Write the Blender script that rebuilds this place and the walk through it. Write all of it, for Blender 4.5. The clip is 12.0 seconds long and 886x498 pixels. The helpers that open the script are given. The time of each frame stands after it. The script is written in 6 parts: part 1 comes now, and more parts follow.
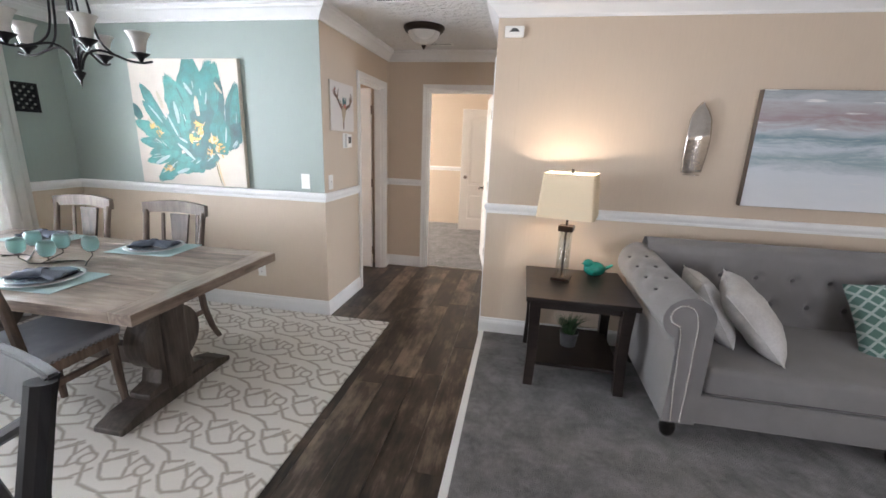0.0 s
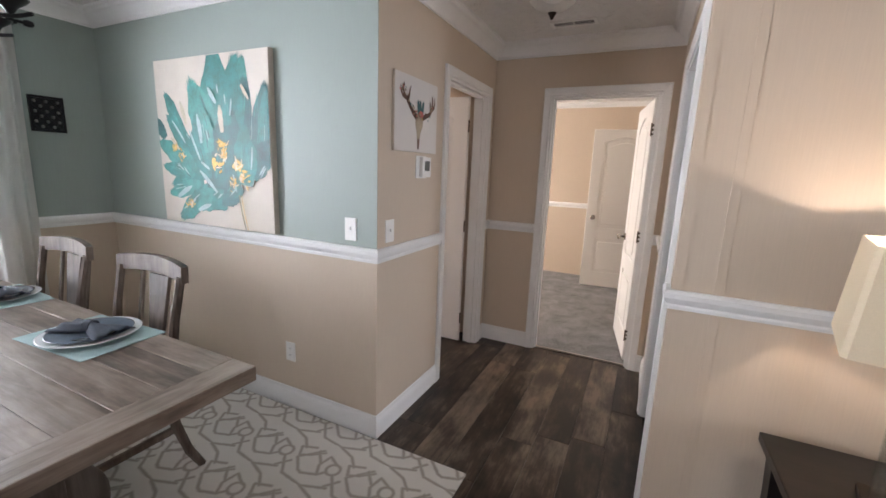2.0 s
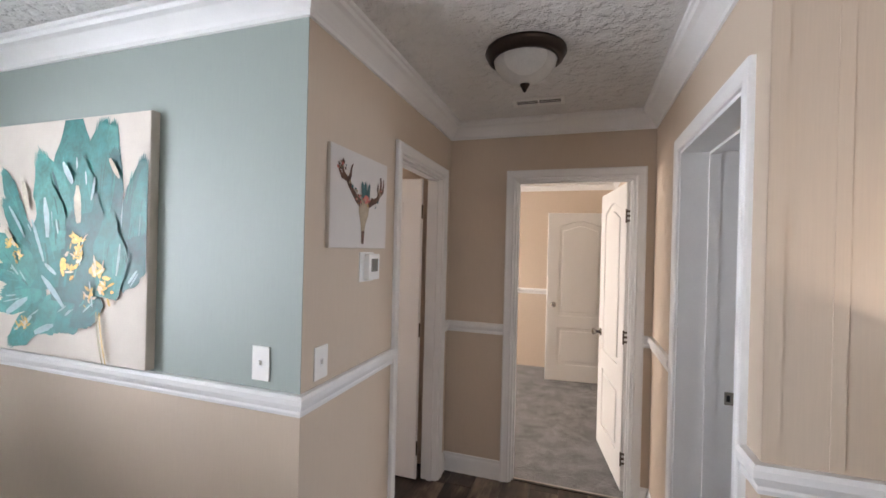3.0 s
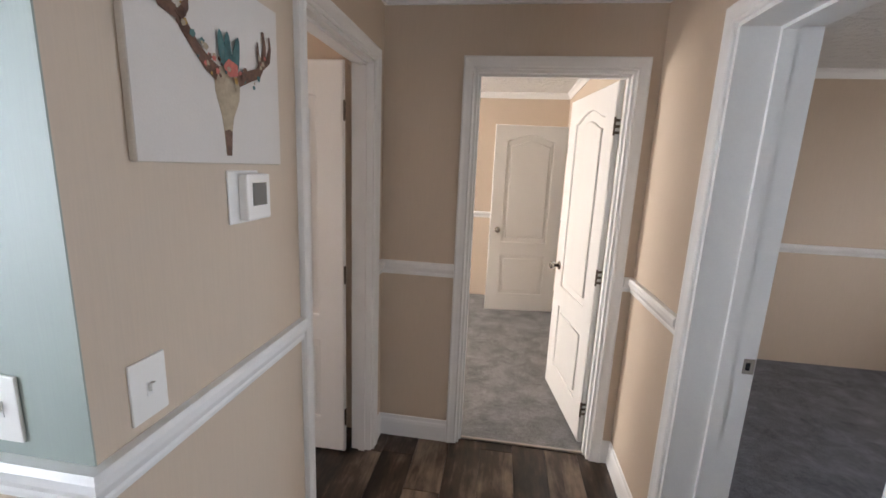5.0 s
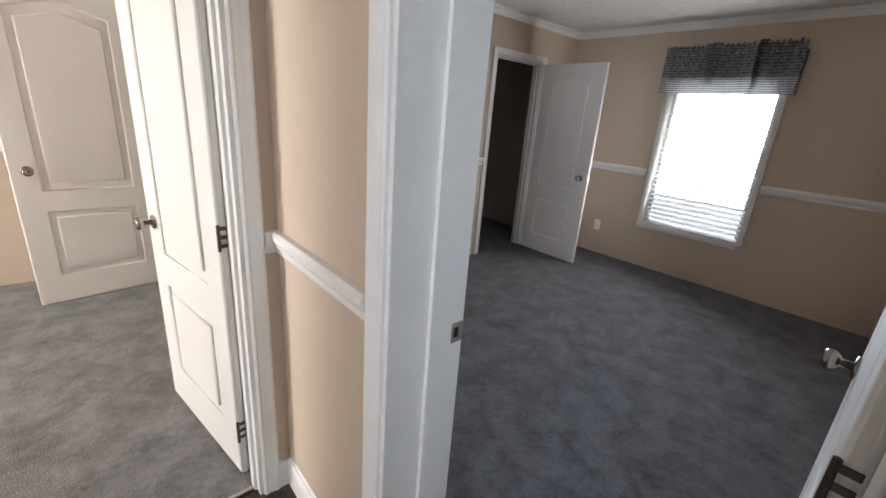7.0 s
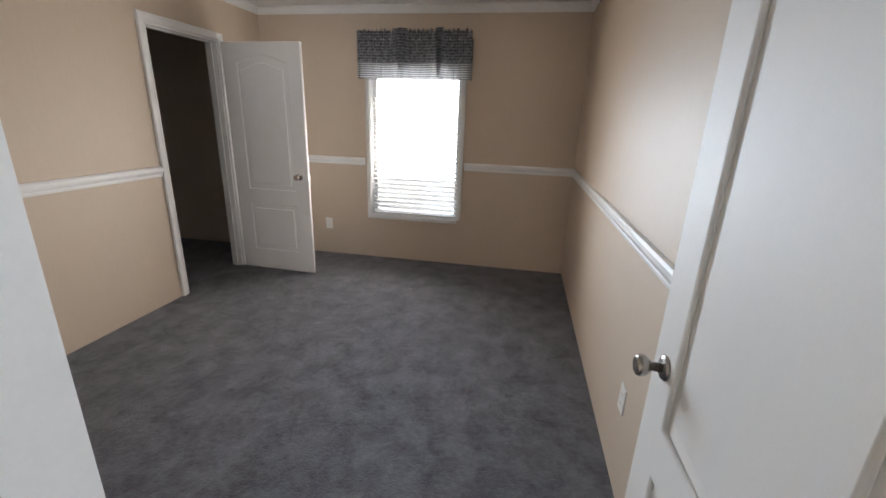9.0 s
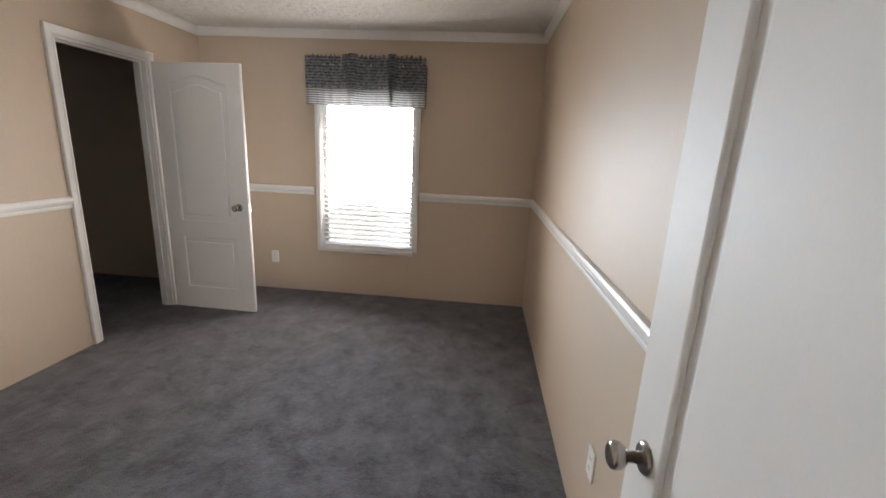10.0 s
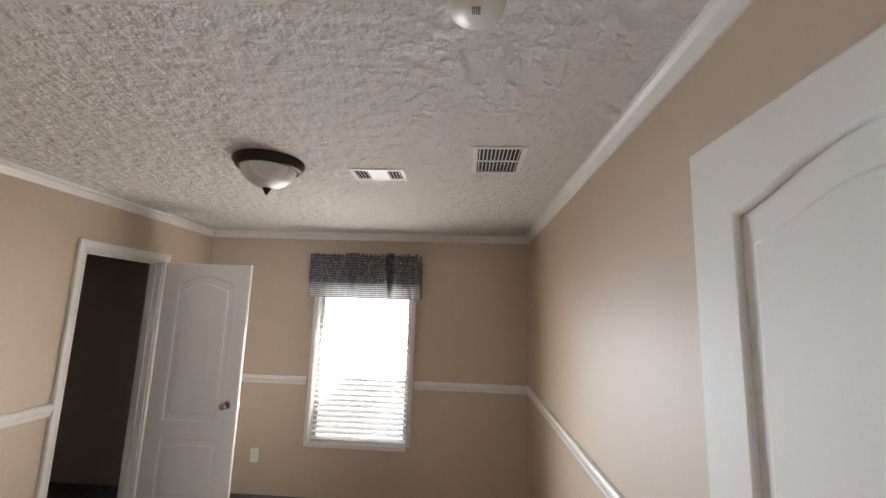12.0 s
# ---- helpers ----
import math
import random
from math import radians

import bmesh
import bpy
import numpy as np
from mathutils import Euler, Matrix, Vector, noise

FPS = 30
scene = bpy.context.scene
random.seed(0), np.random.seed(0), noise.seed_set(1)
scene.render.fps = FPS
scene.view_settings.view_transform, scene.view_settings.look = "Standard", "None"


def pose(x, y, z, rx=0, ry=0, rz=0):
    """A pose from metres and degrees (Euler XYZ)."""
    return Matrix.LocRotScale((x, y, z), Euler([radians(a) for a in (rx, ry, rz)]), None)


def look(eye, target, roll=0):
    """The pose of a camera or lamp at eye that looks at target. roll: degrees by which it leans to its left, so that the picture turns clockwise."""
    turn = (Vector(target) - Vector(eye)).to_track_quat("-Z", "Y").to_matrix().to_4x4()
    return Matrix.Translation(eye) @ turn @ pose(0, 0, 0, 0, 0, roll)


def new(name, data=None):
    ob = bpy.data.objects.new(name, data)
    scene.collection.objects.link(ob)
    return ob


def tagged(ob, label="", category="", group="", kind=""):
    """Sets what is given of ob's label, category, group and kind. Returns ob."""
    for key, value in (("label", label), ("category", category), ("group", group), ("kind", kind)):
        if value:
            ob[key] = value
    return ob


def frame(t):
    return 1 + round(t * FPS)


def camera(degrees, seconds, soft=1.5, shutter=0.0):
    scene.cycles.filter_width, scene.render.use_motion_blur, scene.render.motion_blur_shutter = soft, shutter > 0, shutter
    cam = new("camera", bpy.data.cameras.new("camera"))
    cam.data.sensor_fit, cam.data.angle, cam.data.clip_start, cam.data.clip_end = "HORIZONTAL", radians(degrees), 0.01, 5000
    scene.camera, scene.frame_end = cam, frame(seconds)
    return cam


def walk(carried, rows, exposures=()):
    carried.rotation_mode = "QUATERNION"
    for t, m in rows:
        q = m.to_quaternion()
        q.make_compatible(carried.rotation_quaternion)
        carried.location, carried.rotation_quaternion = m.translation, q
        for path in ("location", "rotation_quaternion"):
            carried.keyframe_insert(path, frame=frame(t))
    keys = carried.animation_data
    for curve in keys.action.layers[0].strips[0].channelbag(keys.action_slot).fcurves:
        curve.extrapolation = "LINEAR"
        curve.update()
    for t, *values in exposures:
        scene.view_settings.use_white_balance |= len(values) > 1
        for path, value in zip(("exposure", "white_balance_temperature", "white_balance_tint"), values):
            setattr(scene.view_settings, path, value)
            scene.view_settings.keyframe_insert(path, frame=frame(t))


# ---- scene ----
cam = camera(94.2, 12.0, soft=1.6)
PATH = [
    (0, (0.02, 0.004, 1.478), (-0.328, 1.908, 0.973), 2.1),
    (0.5, (0.011, 0.355, 1.476), (-0.631, 2.191, 1.011), 1.7),
    (1, (-0.112, 0.723, 1.469), (-0.884, 2.509, 1.007), 3.5),
    (1.5, (-0.253, 1.026, 1.486), (-1.06, 2.801, 1.041), 3.0),
    (2, (-0.344, 1.389, 1.451), (-1.196, 3.158, 1.068), 2.2),
    (2.5, (-0.491, 1.65, 1.477), (-1.287, 3.465, 1.208), 2.2),
    (2.7, (-0.574, 1.766, 1.499), (-1.293, 3.627, 1.354), 1.8),
    (4.3, (-0.738, 2.267, 1.672), (-1.19, 4.209, 1.834), 2.4),
    (4.5, (-0.768, 2.352, 1.634), (-1.184, 4.309, 1.639), 2.3),
    (5, (-0.888, 2.551, 1.546), (-1.155, 4.494, 1.155), 2.5),
    (5.5, (-0.883, 2.761, 1.461), (-1.025, 4.659, 0.846), 2.4),
    (6, (-0.813, 2.99, 1.447), (-0.761, 4.884, 0.804), 3.5),
    (6.5, (-0.746, 3.21, 1.433), (-0.116, 4.991, 0.777), 4.7),
    (7, (-0.667, 3.351, 1.439), (0.607, 4.761, 0.814), 4.4),
    (7.5, (-0.546, 3.428, 1.441), (0.979, 4.575, 0.835), 2.1),
    (7.7, (-0.49, 3.459, 1.435), (1.097, 4.523, 0.844), 1.8),
    (9.3, (-0.141, 3.706, 1.453), (1.758, 3.928, 0.866), 2.2),
    (9.5, (-0.098, 3.696, 1.449), (1.812, 3.878, 0.886), 2.3),
    (10, (0.035, 3.65, 1.452), (1.97, 3.824, 0.979), 2.7),
    (10.5, (0.009, 3.719, 1.538), (1.991, 3.774, 1.273), 3.1),
    (11, (-0.033, 3.762, 1.639), (1.964, 3.778, 1.754), 2.0),
    (11.5, (-0.053, 3.774, 1.666), (1.928, 3.788, 1.942), 1.8),
    (12, (-0.063, 3.784, 1.675), (1.911, 3.898, 1.978), 1.9),
]
EXPOSURES = [(0.0, 0.20, 6450, 17), (0.5, 0.0, 6450, 18), (1.0, -0.08, 6500, 19), (2.0, -0.22, 6550, 20), (2.7, -0.25, 6550, 20), (4.5, -0.28, 6650, 18), (5.0, -0.12, 6350, 17), (5.5, 0.06, 6050, 15), (6.0, 0.06, 6200, 15), (6.5, 0.17, 6300, 15), (7.0, 0.05, 6100, 14), (7.7, 0.02, 5950, 13), (9.3, 0.46, 6550, 14), (10.5, 0.48, 6750, 15), (12.0, 0.46, 6800, 15)]
walk(cam, [(t, look(eye, target, roll)) for t, eye, target, roll in PATH], EXPOSURES)

# ---- world and light ----
LAMP_WATTS = 8.5
world = bpy.data.worlds.new("sky")
scene.world = world
world.use_nodes = True
_nt = world.node_tree
_sky = _nt.nodes.new("ShaderNodeTexSky")
_sky.sky_type, _sky.sun_disc = "NISHITA", False
_sky.sun_elevation, _sky.sun_rotation = radians(50), radians(20)
_nt.links.new(_sky.outputs[0], _nt.nodes["Background"].inputs[0])
_nt.nodes["Background"].inputs[1].default_value = 0.12

_sun = new("sun", bpy.data.lights.new("sun", "SUN"))
_sun.data.energy, _sun.data.angle, _sun.data.color = 3.0, radians(0.5), (1.0, 0.95, 0.88)
_sun.matrix_world = look((1.5, 6.0, 9.0), (0, 0, 0))


def window_light(name, eye, target, w, h, watts, color=(1, 1, 1)):
    lamp = bpy.data.lights.new(name, "AREA")
    lamp.shape, lamp.size, lamp.size_y, lamp.energy, lamp.color = "RECTANGLE", w, h, watts, color
    ob = new(name, lamp)
    ob.matrix_world = look(eye, target)
    return ob


window_light("daylight_dining", (-4.15, 1.55, 1.65), (0, 1.65, 0.75), 1.7, 1.9, 440, (0.84, 0.93, 1.0))
# added fill lamp outside an unseen west window of the living area
window_light("fill_living_west", (-4.15, -0.9, 1.4), (0, -0.9, 1.4), 1.7, 1.9, 125, (0.87, 0.94, 1.0))
# added fill lamp at an unseen south opening, for sofa and hall wall
window_light("fill_living_south", (3.0, -3.2, 1.5), (3.0, 0, 1.3), 2.0, 1.5, 78, (0.90, 0.95, 1.0))
# sky light comes in level between the slats, light from the ground rises under them
window_light("daylight_bedroom_sky", (3.80, 4.73, 1.12), (-1.51, 3.45, 0.95), 0.84, 1.20, 8.5, (0.58, 0.80, 1.0)).data.spread = radians(66)
window_light("daylight_bedroom_ground", (3.80, 4.73, 1.05), (0, 5.55, 1.75), 0.84, 1.10, 22.5, (0.98, 0.92, 0.83)).data.spread = radians(160)
window_light("daylight_far_room", (-4.15, 6.2, 1.4), (0, 6.2, 1.2), 1.5, 1.6, 190, (1.0, 0.94, 0.83))
# added warm fill lamp that brightens the side room's door leaf
window_light("fill_side_room", (-4.15, 3.9, 1.5), (0, 3.9, 1.3), 0.8, 1.0, 55, (1.0, 0.90, 0.80))


# ---- materials ----
def nodes_of(name):
    m = bpy.data.materials.new(name)
    m.use_nodes = True
    t = m.node_tree
    return m, t, t.nodes["Principled BSDF"]


def put(t, kind, **values):
    n = t.nodes.new(kind)
    for k, v in values.items():
        n.inputs[k.replace("_", " ")].default_value = v
    return n


def math_node(t, op, a, b=None, c=None):
    n = t.nodes.new("ShaderNodeMath")
    n.operation = op
    for k, v in enumerate((a, b, c)):
        if v is None:
            continue
        if isinstance(v, (int, float)):
            n.inputs[k].default_value = v
        else:
            t.links.new(v, n.inputs[k])
    return n.outputs[0]


def mix_node(t, f, a, b):
    n = t.nodes.new("ShaderNodeMix")
    n.data_type = "RGBA"
    for k, v in ((0, f), (6, a), (7, b)):
        if hasattr(v, "is_linked"):
            t.links.new(v, n.inputs[k])
        else:
            n.inputs[k].default_value = v if k == 0 else (*v, 1)
    return n.outputs[2]


def coords(t, scale=(1, 1, 1), turn=(0, 0, 0)):
    c, m = t.nodes.new("ShaderNodeTexCoord"), t.nodes.new("ShaderNodeMapping")
    m.inputs["Scale"].default_value, m.inputs["Rotation"].default_value = scale, turn
    t.links.new(c.outputs["Object"], m.inputs["Vector"])
    return m.outputs[0]


def noise_tex(t, vec, scale, detail=4.0, rough=0.6):
    n = put(t, "ShaderNodeTexNoise", Scale=scale, Detail=detail, Roughness=rough)
    t.links.new(vec, n.inputs["Vector"])
    return n.outputs[0]


def bump(t, b, height, strength, distance=0.002):
    n = put(t, "ShaderNodeBump", Strength=strength, Distance=distance)
    t.links.new(height, n.inputs["Height"])
    t.links.new(n.outputs[0], b.inputs["Normal"])


def mat(name, color, rough=0.5, metal=0.0, vary=0.12, scale=6.0, grain=120.0, relief=0.15, stretch=(1, 1, 1), spec=0.5, depth=0.002, coat=0.0):
    """A surface with slow stains and fine grain at real-world size."""
    m, t, b = nodes_of(name)
    v = coords(t, stretch)
    slow, fine = noise_tex(t, v, scale), noise_tex(t, v, grain, 3.0)
    dark = tuple(c * (1 - vary) for c in color)
    light = tuple(min(1.0, c * (1 + vary)) for c in color)
    both = math_node(t, "ADD", math_node(t, "MULTIPLY", slow, 0.65), math_node(t, "MULTIPLY", fine, 0.35))
    ramp = t.nodes.new("ShaderNodeMapRange")
    ramp.inputs["From Min"].default_value, ramp.inputs["From Max"].default_value = 0.3, 0.7
    t.links.new(both, ramp.inputs["Value"])
    t.links.new(mix_node(t, ramp.outputs[0], dark, light), b.inputs["Base Color"])
    b.inputs["Roughness"].default_value, b.inputs["Metallic"].default_value = rough, metal
    b.inputs["Specular IOR Level"].default_value = spec
    b.inputs["Coat Weight"].default_value = coat
    if relief:
        bump(t, b, fine, relief, depth)
    return m


def wall_material(name, color):
    """Vinyl-faced wallboard with a faint vertical linen weave."""
    m, t, b = nodes_of(name)
    slow = noise_tex(t, coords(t), 1.3)
    weave = noise_tex(t, coords(t, (90, 90, 3)), 3.0, 2.0)
    f = math_node(t, "ADD", math_node(t, "MULTIPLY", slow, 0.4), math_node(t, "MULTIPLY", weave, 0.6))
    t.links.new(mix_node(t, f, tuple(c * 0.9 for c in color), tuple(min(1, c * 1.09) for c in color)), b.inputs["Base Color"])
    b.inputs["Roughness"].default_value = 0.55
    bump(t, b, weave, 0.12, 0.001)
    return m


def ceiling_material():
    """White knock-down texture."""
    m, t, b = nodes_of("knockdown_ceiling")
    v = coords(t)
    big = noise_tex(t, v, 15.0, 3.0, 0.55)
    flat = put(t, "ShaderNodeMapRange")
    flat.inputs["From Min"].default_value, flat.inputs["From Max"].default_value = 0.40, 0.62
    t.links.new(big, flat.inputs["Value"])
    fine = noise_tex(t, v, 160.0)
    h = math_node(t, "ADD", flat.outputs[0], math_node(t, "MULTIPLY", fine, 0.25))
    t.links.new(mix_node(t, noise_tex(t, v, 1.5), (0.70, 0.69, 0.67), (0.79, 0.785, 0.77)), b.inputs["Base Color"])
    b.inputs["Roughness"].default_value = 0.9
    bump(t, b, h, 0.9, 0.012)
    return m


def carpet_material(name, dark, light, patch=6.5):
    """Cut pile with brushed patches."""
    m, t, b = nodes_of(name)
    v = coords(t)
    swirl = put(t, "ShaderNodeTexNoise", Scale=patch, Detail=6.0, Roughness=0.66, Distortion=0.25)
    t.links.new(v, swirl.inputs["Vector"])
    tuft = put(t, "ShaderNodeTexVoronoi", Scale=170.0)
    t.links.new(v, tuft.inputs["Vector"])
    mid = noise_tex(t, v, 38.0, 4.0)
    f = math_node(t, "ADD", math_node(t, "MULTIPLY", swirl.outputs[0], 0.72), math_node(t, "MULTIPLY", mid, 0.28))
    r = put(t, "ShaderNodeMapRange")
    r.inputs["From Min"].default_value, r.inputs["From Max"].default_value = 0.36, 0.64
    t.links.new(f, r.inputs["Value"])
    tone = mix_node(t, r.outputs[0], dark, light)
    t.links.new(tone, b.inputs["Base Color"])
    b.inputs["Roughness"].default_value = 1.0
    b.inputs["Specular IOR Level"].default_value = 0.1
    b.inputs["Sheen Weight"].default_value = 0.25
    h = math_node(t, "ADD", tuft.outputs[0], math_node(t, "MULTIPLY", mid, 1.5))
    bump(t, b, h, 0.8, 0.006)
    return m


def wood_material(name, dark, mid, light, along="y", rough=0.45, grain=1.0, per_piece=True, blotch=0.5):
    """Boards with grain along one axis; each board takes its own tone."""
    m, t, b = nodes_of(name)
    s = {"x": (1.2, 14, 14), "y": (14, 1.2, 14), "z": (14, 14, 1.2)}[along]
    info = t.nodes.new("ShaderNodeObjectInfo")
    shift = t.nodes.new("ShaderNodeVectorMath")
    shift.operation = "ADD"
    t.links.new(coords(t, s), shift.inputs[0])
    t.links.new(math_node(t, "MULTIPLY", info.outputs["Random"], 40.0), shift.inputs[1])
    g = put(t, "ShaderNodeTexNoise", Scale=2.2 * grain, Detail=8.0, Roughness=0.68, Distortion=0.6)
    t.links.new(shift.outputs[0], g.inputs["Vector"])
    s2 = t.nodes.new("ShaderNodeVectorMath")
    s2.operation = "ADD"
    t.links.new(coords(t, {"x": (2, 5, 5), "y": (5, 2, 5), "z": (5, 5, 2)}[along]), s2.inputs[0])
    t.links.new(math_node(t, "MULTIPLY", info.outputs["Random"], 17.0), s2.inputs[1])
    bl = noise_tex(t, s2.outputs[0], 1.6, 4.0, 0.6)
    f = math_node(t, "ADD", math_node(t, "MULTIPLY", g.outputs[0], 1 - blotch), math_node(t, "MULTIPLY", bl, blotch))
    if per_piece:
        f = math_node(t, "ADD", f, math_node(t, "MULTIPLY", math_node(t, "SUBTRACT", info.outputs["Random"], 0.5), 0.12))
    ramp = t.nodes.new("ShaderNodeValToRGB")
    e = ramp.color_ramp.elements
    e[0].position, e[0].color = 0.39, (*dark, 1)
    e[1].position, e[1].color = 0.65, (*light, 1)
    k = e.new(0.5)
    k.color = (*mid, 1)
    t.links.new(f, ramp.inputs[0])
    t.links.new(ramp.outputs[0], b.inputs["Base Color"])
    b.inputs["Roughness"].default_value = rough
    bump(t, b, g.outputs[0], 0.25, 0.001)
    return m


def glass_material(name, color=(1, 1, 1), rough=0.0):
    m, t, b = nodes_of(name)
    b.inputs["Base Color"].default_value = (*color, 1)
    b.inputs["Transmission Weight"].default_value = 1.0
    b.inputs["Roughness"].default_value = rough
    b.inputs["IOR"].default_value = 1.45
    return m


def thin_glass(name, gloss=0.07):
    """Clear sheet glass: mostly see-through with a little gloss."""
    m = bpy.data.materials.new(name)
    m.use_nodes = True
    t = m.node_tree
    t.nodes.clear()
    out, tr, gl, mx = t.nodes.new("ShaderNodeOutputMaterial"), put(t, "ShaderNodeBsdfTransparent"), put(t, "ShaderNodeBsdfGlossy"), put(t, "ShaderNodeMixShader")
    gl.inputs["Roughness"].default_value, mx.inputs[0].default_value = 0.03, gloss
    tr.inputs[0].default_value = (0.96, 0.97, 0.965, 1)
    t.links.new(tr.outputs[0], mx.inputs[1])
    t.links.new(gl.outputs[0], mx.inputs[2])
    t.links.new(mx.outputs[0], out.inputs[0])
    return m


def cloth_light(name, color, through_part, trans=0.0):
    """Thin cloth that lets light through."""
    m = bpy.data.materials.new(name)
    m.use_nodes = True
    t = m.node_tree
    t.nodes.clear()
    out = t.nodes.new("ShaderNodeOutputMaterial")
    d, tl, tr = put(t, "ShaderNodeBsdfDiffuse"), put(t, "ShaderNodeBsdfTranslucent"), put(t, "ShaderNodeBsdfTransparent")
    weave = noise_tex(t, coords(t, (1, 1, 1)), 260.0, 2.0)
    tone = mix_node(t, weave, tuple(c * 0.88 for c in color), color)
    t.links.new(tone, d.inputs[0])
    t.links.new(tone, tl.inputs[0])
    a, c = put(t, "ShaderNodeMixShader"), put(t, "ShaderNodeMixShader")
    a.inputs[0].default_value, c.inputs[0].default_value = through_part, trans
    t.links.new(d.outputs[0], a.inputs[1])
    t.links.new(tl.outputs[0], a.inputs[2])
    t.links.new(a.outputs[0], c.inputs[1])
    t.links.new(tr.outputs[0], c.inputs[2])
    t.links.new(c.outputs[0], out.inputs[0])
    return m


BEIGE = wall_material("beige_wallboard", (0.580, 0.476, 0.372))
GREEN = wall_material("sage_wallboard", (0.305, 0.358, 0.328))
WHITE = mat("white_trim", (0.80, 0.80, 0.79), 0.4, vary=0.04, relief=0.05)
DOOR_WHITE = mat("white_door_paint", (0.77, 0.755, 0.73), 0.58, vary=0.04, scale=3, grain=300, relief=0.12, stretch=(1, 1, 0.25), depth=0.0006)
PLASTIC = mat("white_plastic", (0.82, 0.81, 0.78), 0.35, vary=0.02, relief=0)
CEILING = ceiling_material()
CARPET = carpet_material("grey_carpet", (0.092, 0.089, 0.090), (0.250, 0.240, 0.238))
# same grey carpet, the bedroom's dim bluish light mixed into its colour
CARPET_COOL_SHADE = carpet_material("grey_carpet_cool_shade", (0.054, 0.056, 0.068), (0.168, 0.170, 0.192))
# near-black for flat pieces that paint the shade inside ducts and slots
HOLE_SHADE = mat("painted_hole_shade", (0.02, 0.02, 0.02), 0.9, relief=0)
SUBFLOOR = mat("dark_joint", (0.012, 0.009, 0.007), 0.9, relief=0)
PLANK = wood_material("brown_plank_floor", (0.012, 0.0075, 0.005), (0.052, 0.034, 0.023), (0.215, 0.16, 0.117), "y", 0.36, blotch=0.68)
NICKEL = mat("brushed_nickel", (0.40, 0.37, 0.34), 0.26, 1.0, vary=0.05, relief=0.05)
BRONZE = mat("dark_bronze", (0.035, 0.022, 0.016), 0.4, 0.7, vary=0.2, relief=0.1)
IRON = mat("black_iron", (0.018, 0.017, 0.018), 0.42, 0.6, vary=0.2, relief=0.2)
FROST = mat("frosted_glass", (0.62, 0.60, 0.56), 0.5, vary=0.12, scale=14, relief=0.03)
FROST.node_tree.nodes["Principled BSDF"].inputs["Transmission Weight"].default_value = 0.2
HINGE = mat("worn_hinge_metal", (0.12, 0.095, 0.075), 0.38, 0.9, vary=0.25, relief=0.1)


# ---- mesh helpers ----
def part(name, bm, material, parent=None, label="", smooth=False):
    me = bpy.data.meshes.new(name)
    bmesh.ops.recalc_face_normals(bm, faces=bm.faces)
    bm.to_mesh(me)
    bm.free()
    for m in material if isinstance(material, (list, tuple)) else (material,):
        me.materials.append(m)
    if smooth:
        for p in me.polygons:
            p.use_smooth = True
    ob = new(name, me)
    ob.parent = parent
    if label:
        ob["label"] = label
    return ob


def thing(name, label, category, at=(0, 0, 0), turn=0.0, group="", kind=""):
    ob = new(name)
    ob.empty_display_size = 0.1
    ob.matrix_world = pose(*at, 0, 0, turn)
    return tagged(ob, label, category, group, kind)


def boxes(*specs, bevel=0.0, segments=2):
    """Boxes given as (x0, x1, y0, y1, z0, z1) in one bmesh."""
    bm = bmesh.new()
    for x0, x1, y0, y1, z0, z1 in specs:
        m = Matrix.Translation(((x0 + x1) / 2, (y0 + y1) / 2, (z0 + z1) / 2)) @ Matrix.Diagonal((x1 - x0, y1 - y0, z1 - z0, 1))
        bmesh.ops.create_cube(bm, size=1, matrix=m)
    if bevel:
        bmesh.ops.bevel(bm, geom=list(bm.edges), offset=bevel, segments=segments, profile=0.5, affect="EDGES", clamp_overlap=True)
    return bm


def moved(bm, m):
    bmesh.ops.transform(bm, matrix=m, verts=bm.verts)
    return bm


def join(a, b):
    me = bpy.data.meshes.new("tmp")
    b.to_mesh(me)
    b.free()
    a.from_mesh(me)
    bpy.data.meshes.remove(me)
    return a


def lathe(profile, steps=32, axis_z=True, cap=True):
    """Turns (radius, z) pairs round z."""
    bm = bmesh.new()
    rings = []
    for r, z in profile:
        rings.append([bm.verts.new((r * math.cos(2 * math.pi * k / steps), r * math.sin(2 * math.pi * k / steps), z)) for k in range(steps)])
    for a, b in zip(rings, rings[1:]):
        for k in range(steps):
            bm.faces.new((a[k], a[(k + 1) % steps], b[(k + 1) % steps], b[k]))
    if cap:
        bm.faces.new(rings[0])
        bm.faces.new(rings[-1])
    bmesh.ops.remove_doubles(bm, verts=bm.verts, dist=1e-5)
    return bm


def tube(points, radius, sides=8, closed=False):
    """A round bar along points; radius may be a list."""
    bm = bmesh.new()
    pts = [Vector(p) for p in points]
    n = len(pts)
    rings, ref = [], None
    for i, p in enumerate(pts):
        a, b = (pts[i - 1], pts[(i + 1) % n]) if closed else (pts[max(i - 1, 0)], pts[min(i + 1, n - 1)])
        d = (b - a).normalized()
        if ref is None:
            ref = d.orthogonal().normalized()
        ref = (ref - d * ref.dot(d)).normalized()
        up = d.cross(ref)
        r = radius[i] if isinstance(radius, (list, tuple)) else radius
        rings.append([bm.verts.new(p + r * (math.cos(2 * math.pi * k / sides) * ref + math.sin(2 * math.pi * k / sides) * up)) for k in range(sides)])
    for i in range(n if closed else n - 1):
        a, b = rings[i], rings[(i + 1) % n]
        for k in range(sides):
            bm.faces.new((a[k], a[(k + 1) % sides], b[(k + 1) % sides], b[k]))
    if not closed:
        bm.faces.new(rings[0])
        bm.faces.new(rings[-1])
    return bm


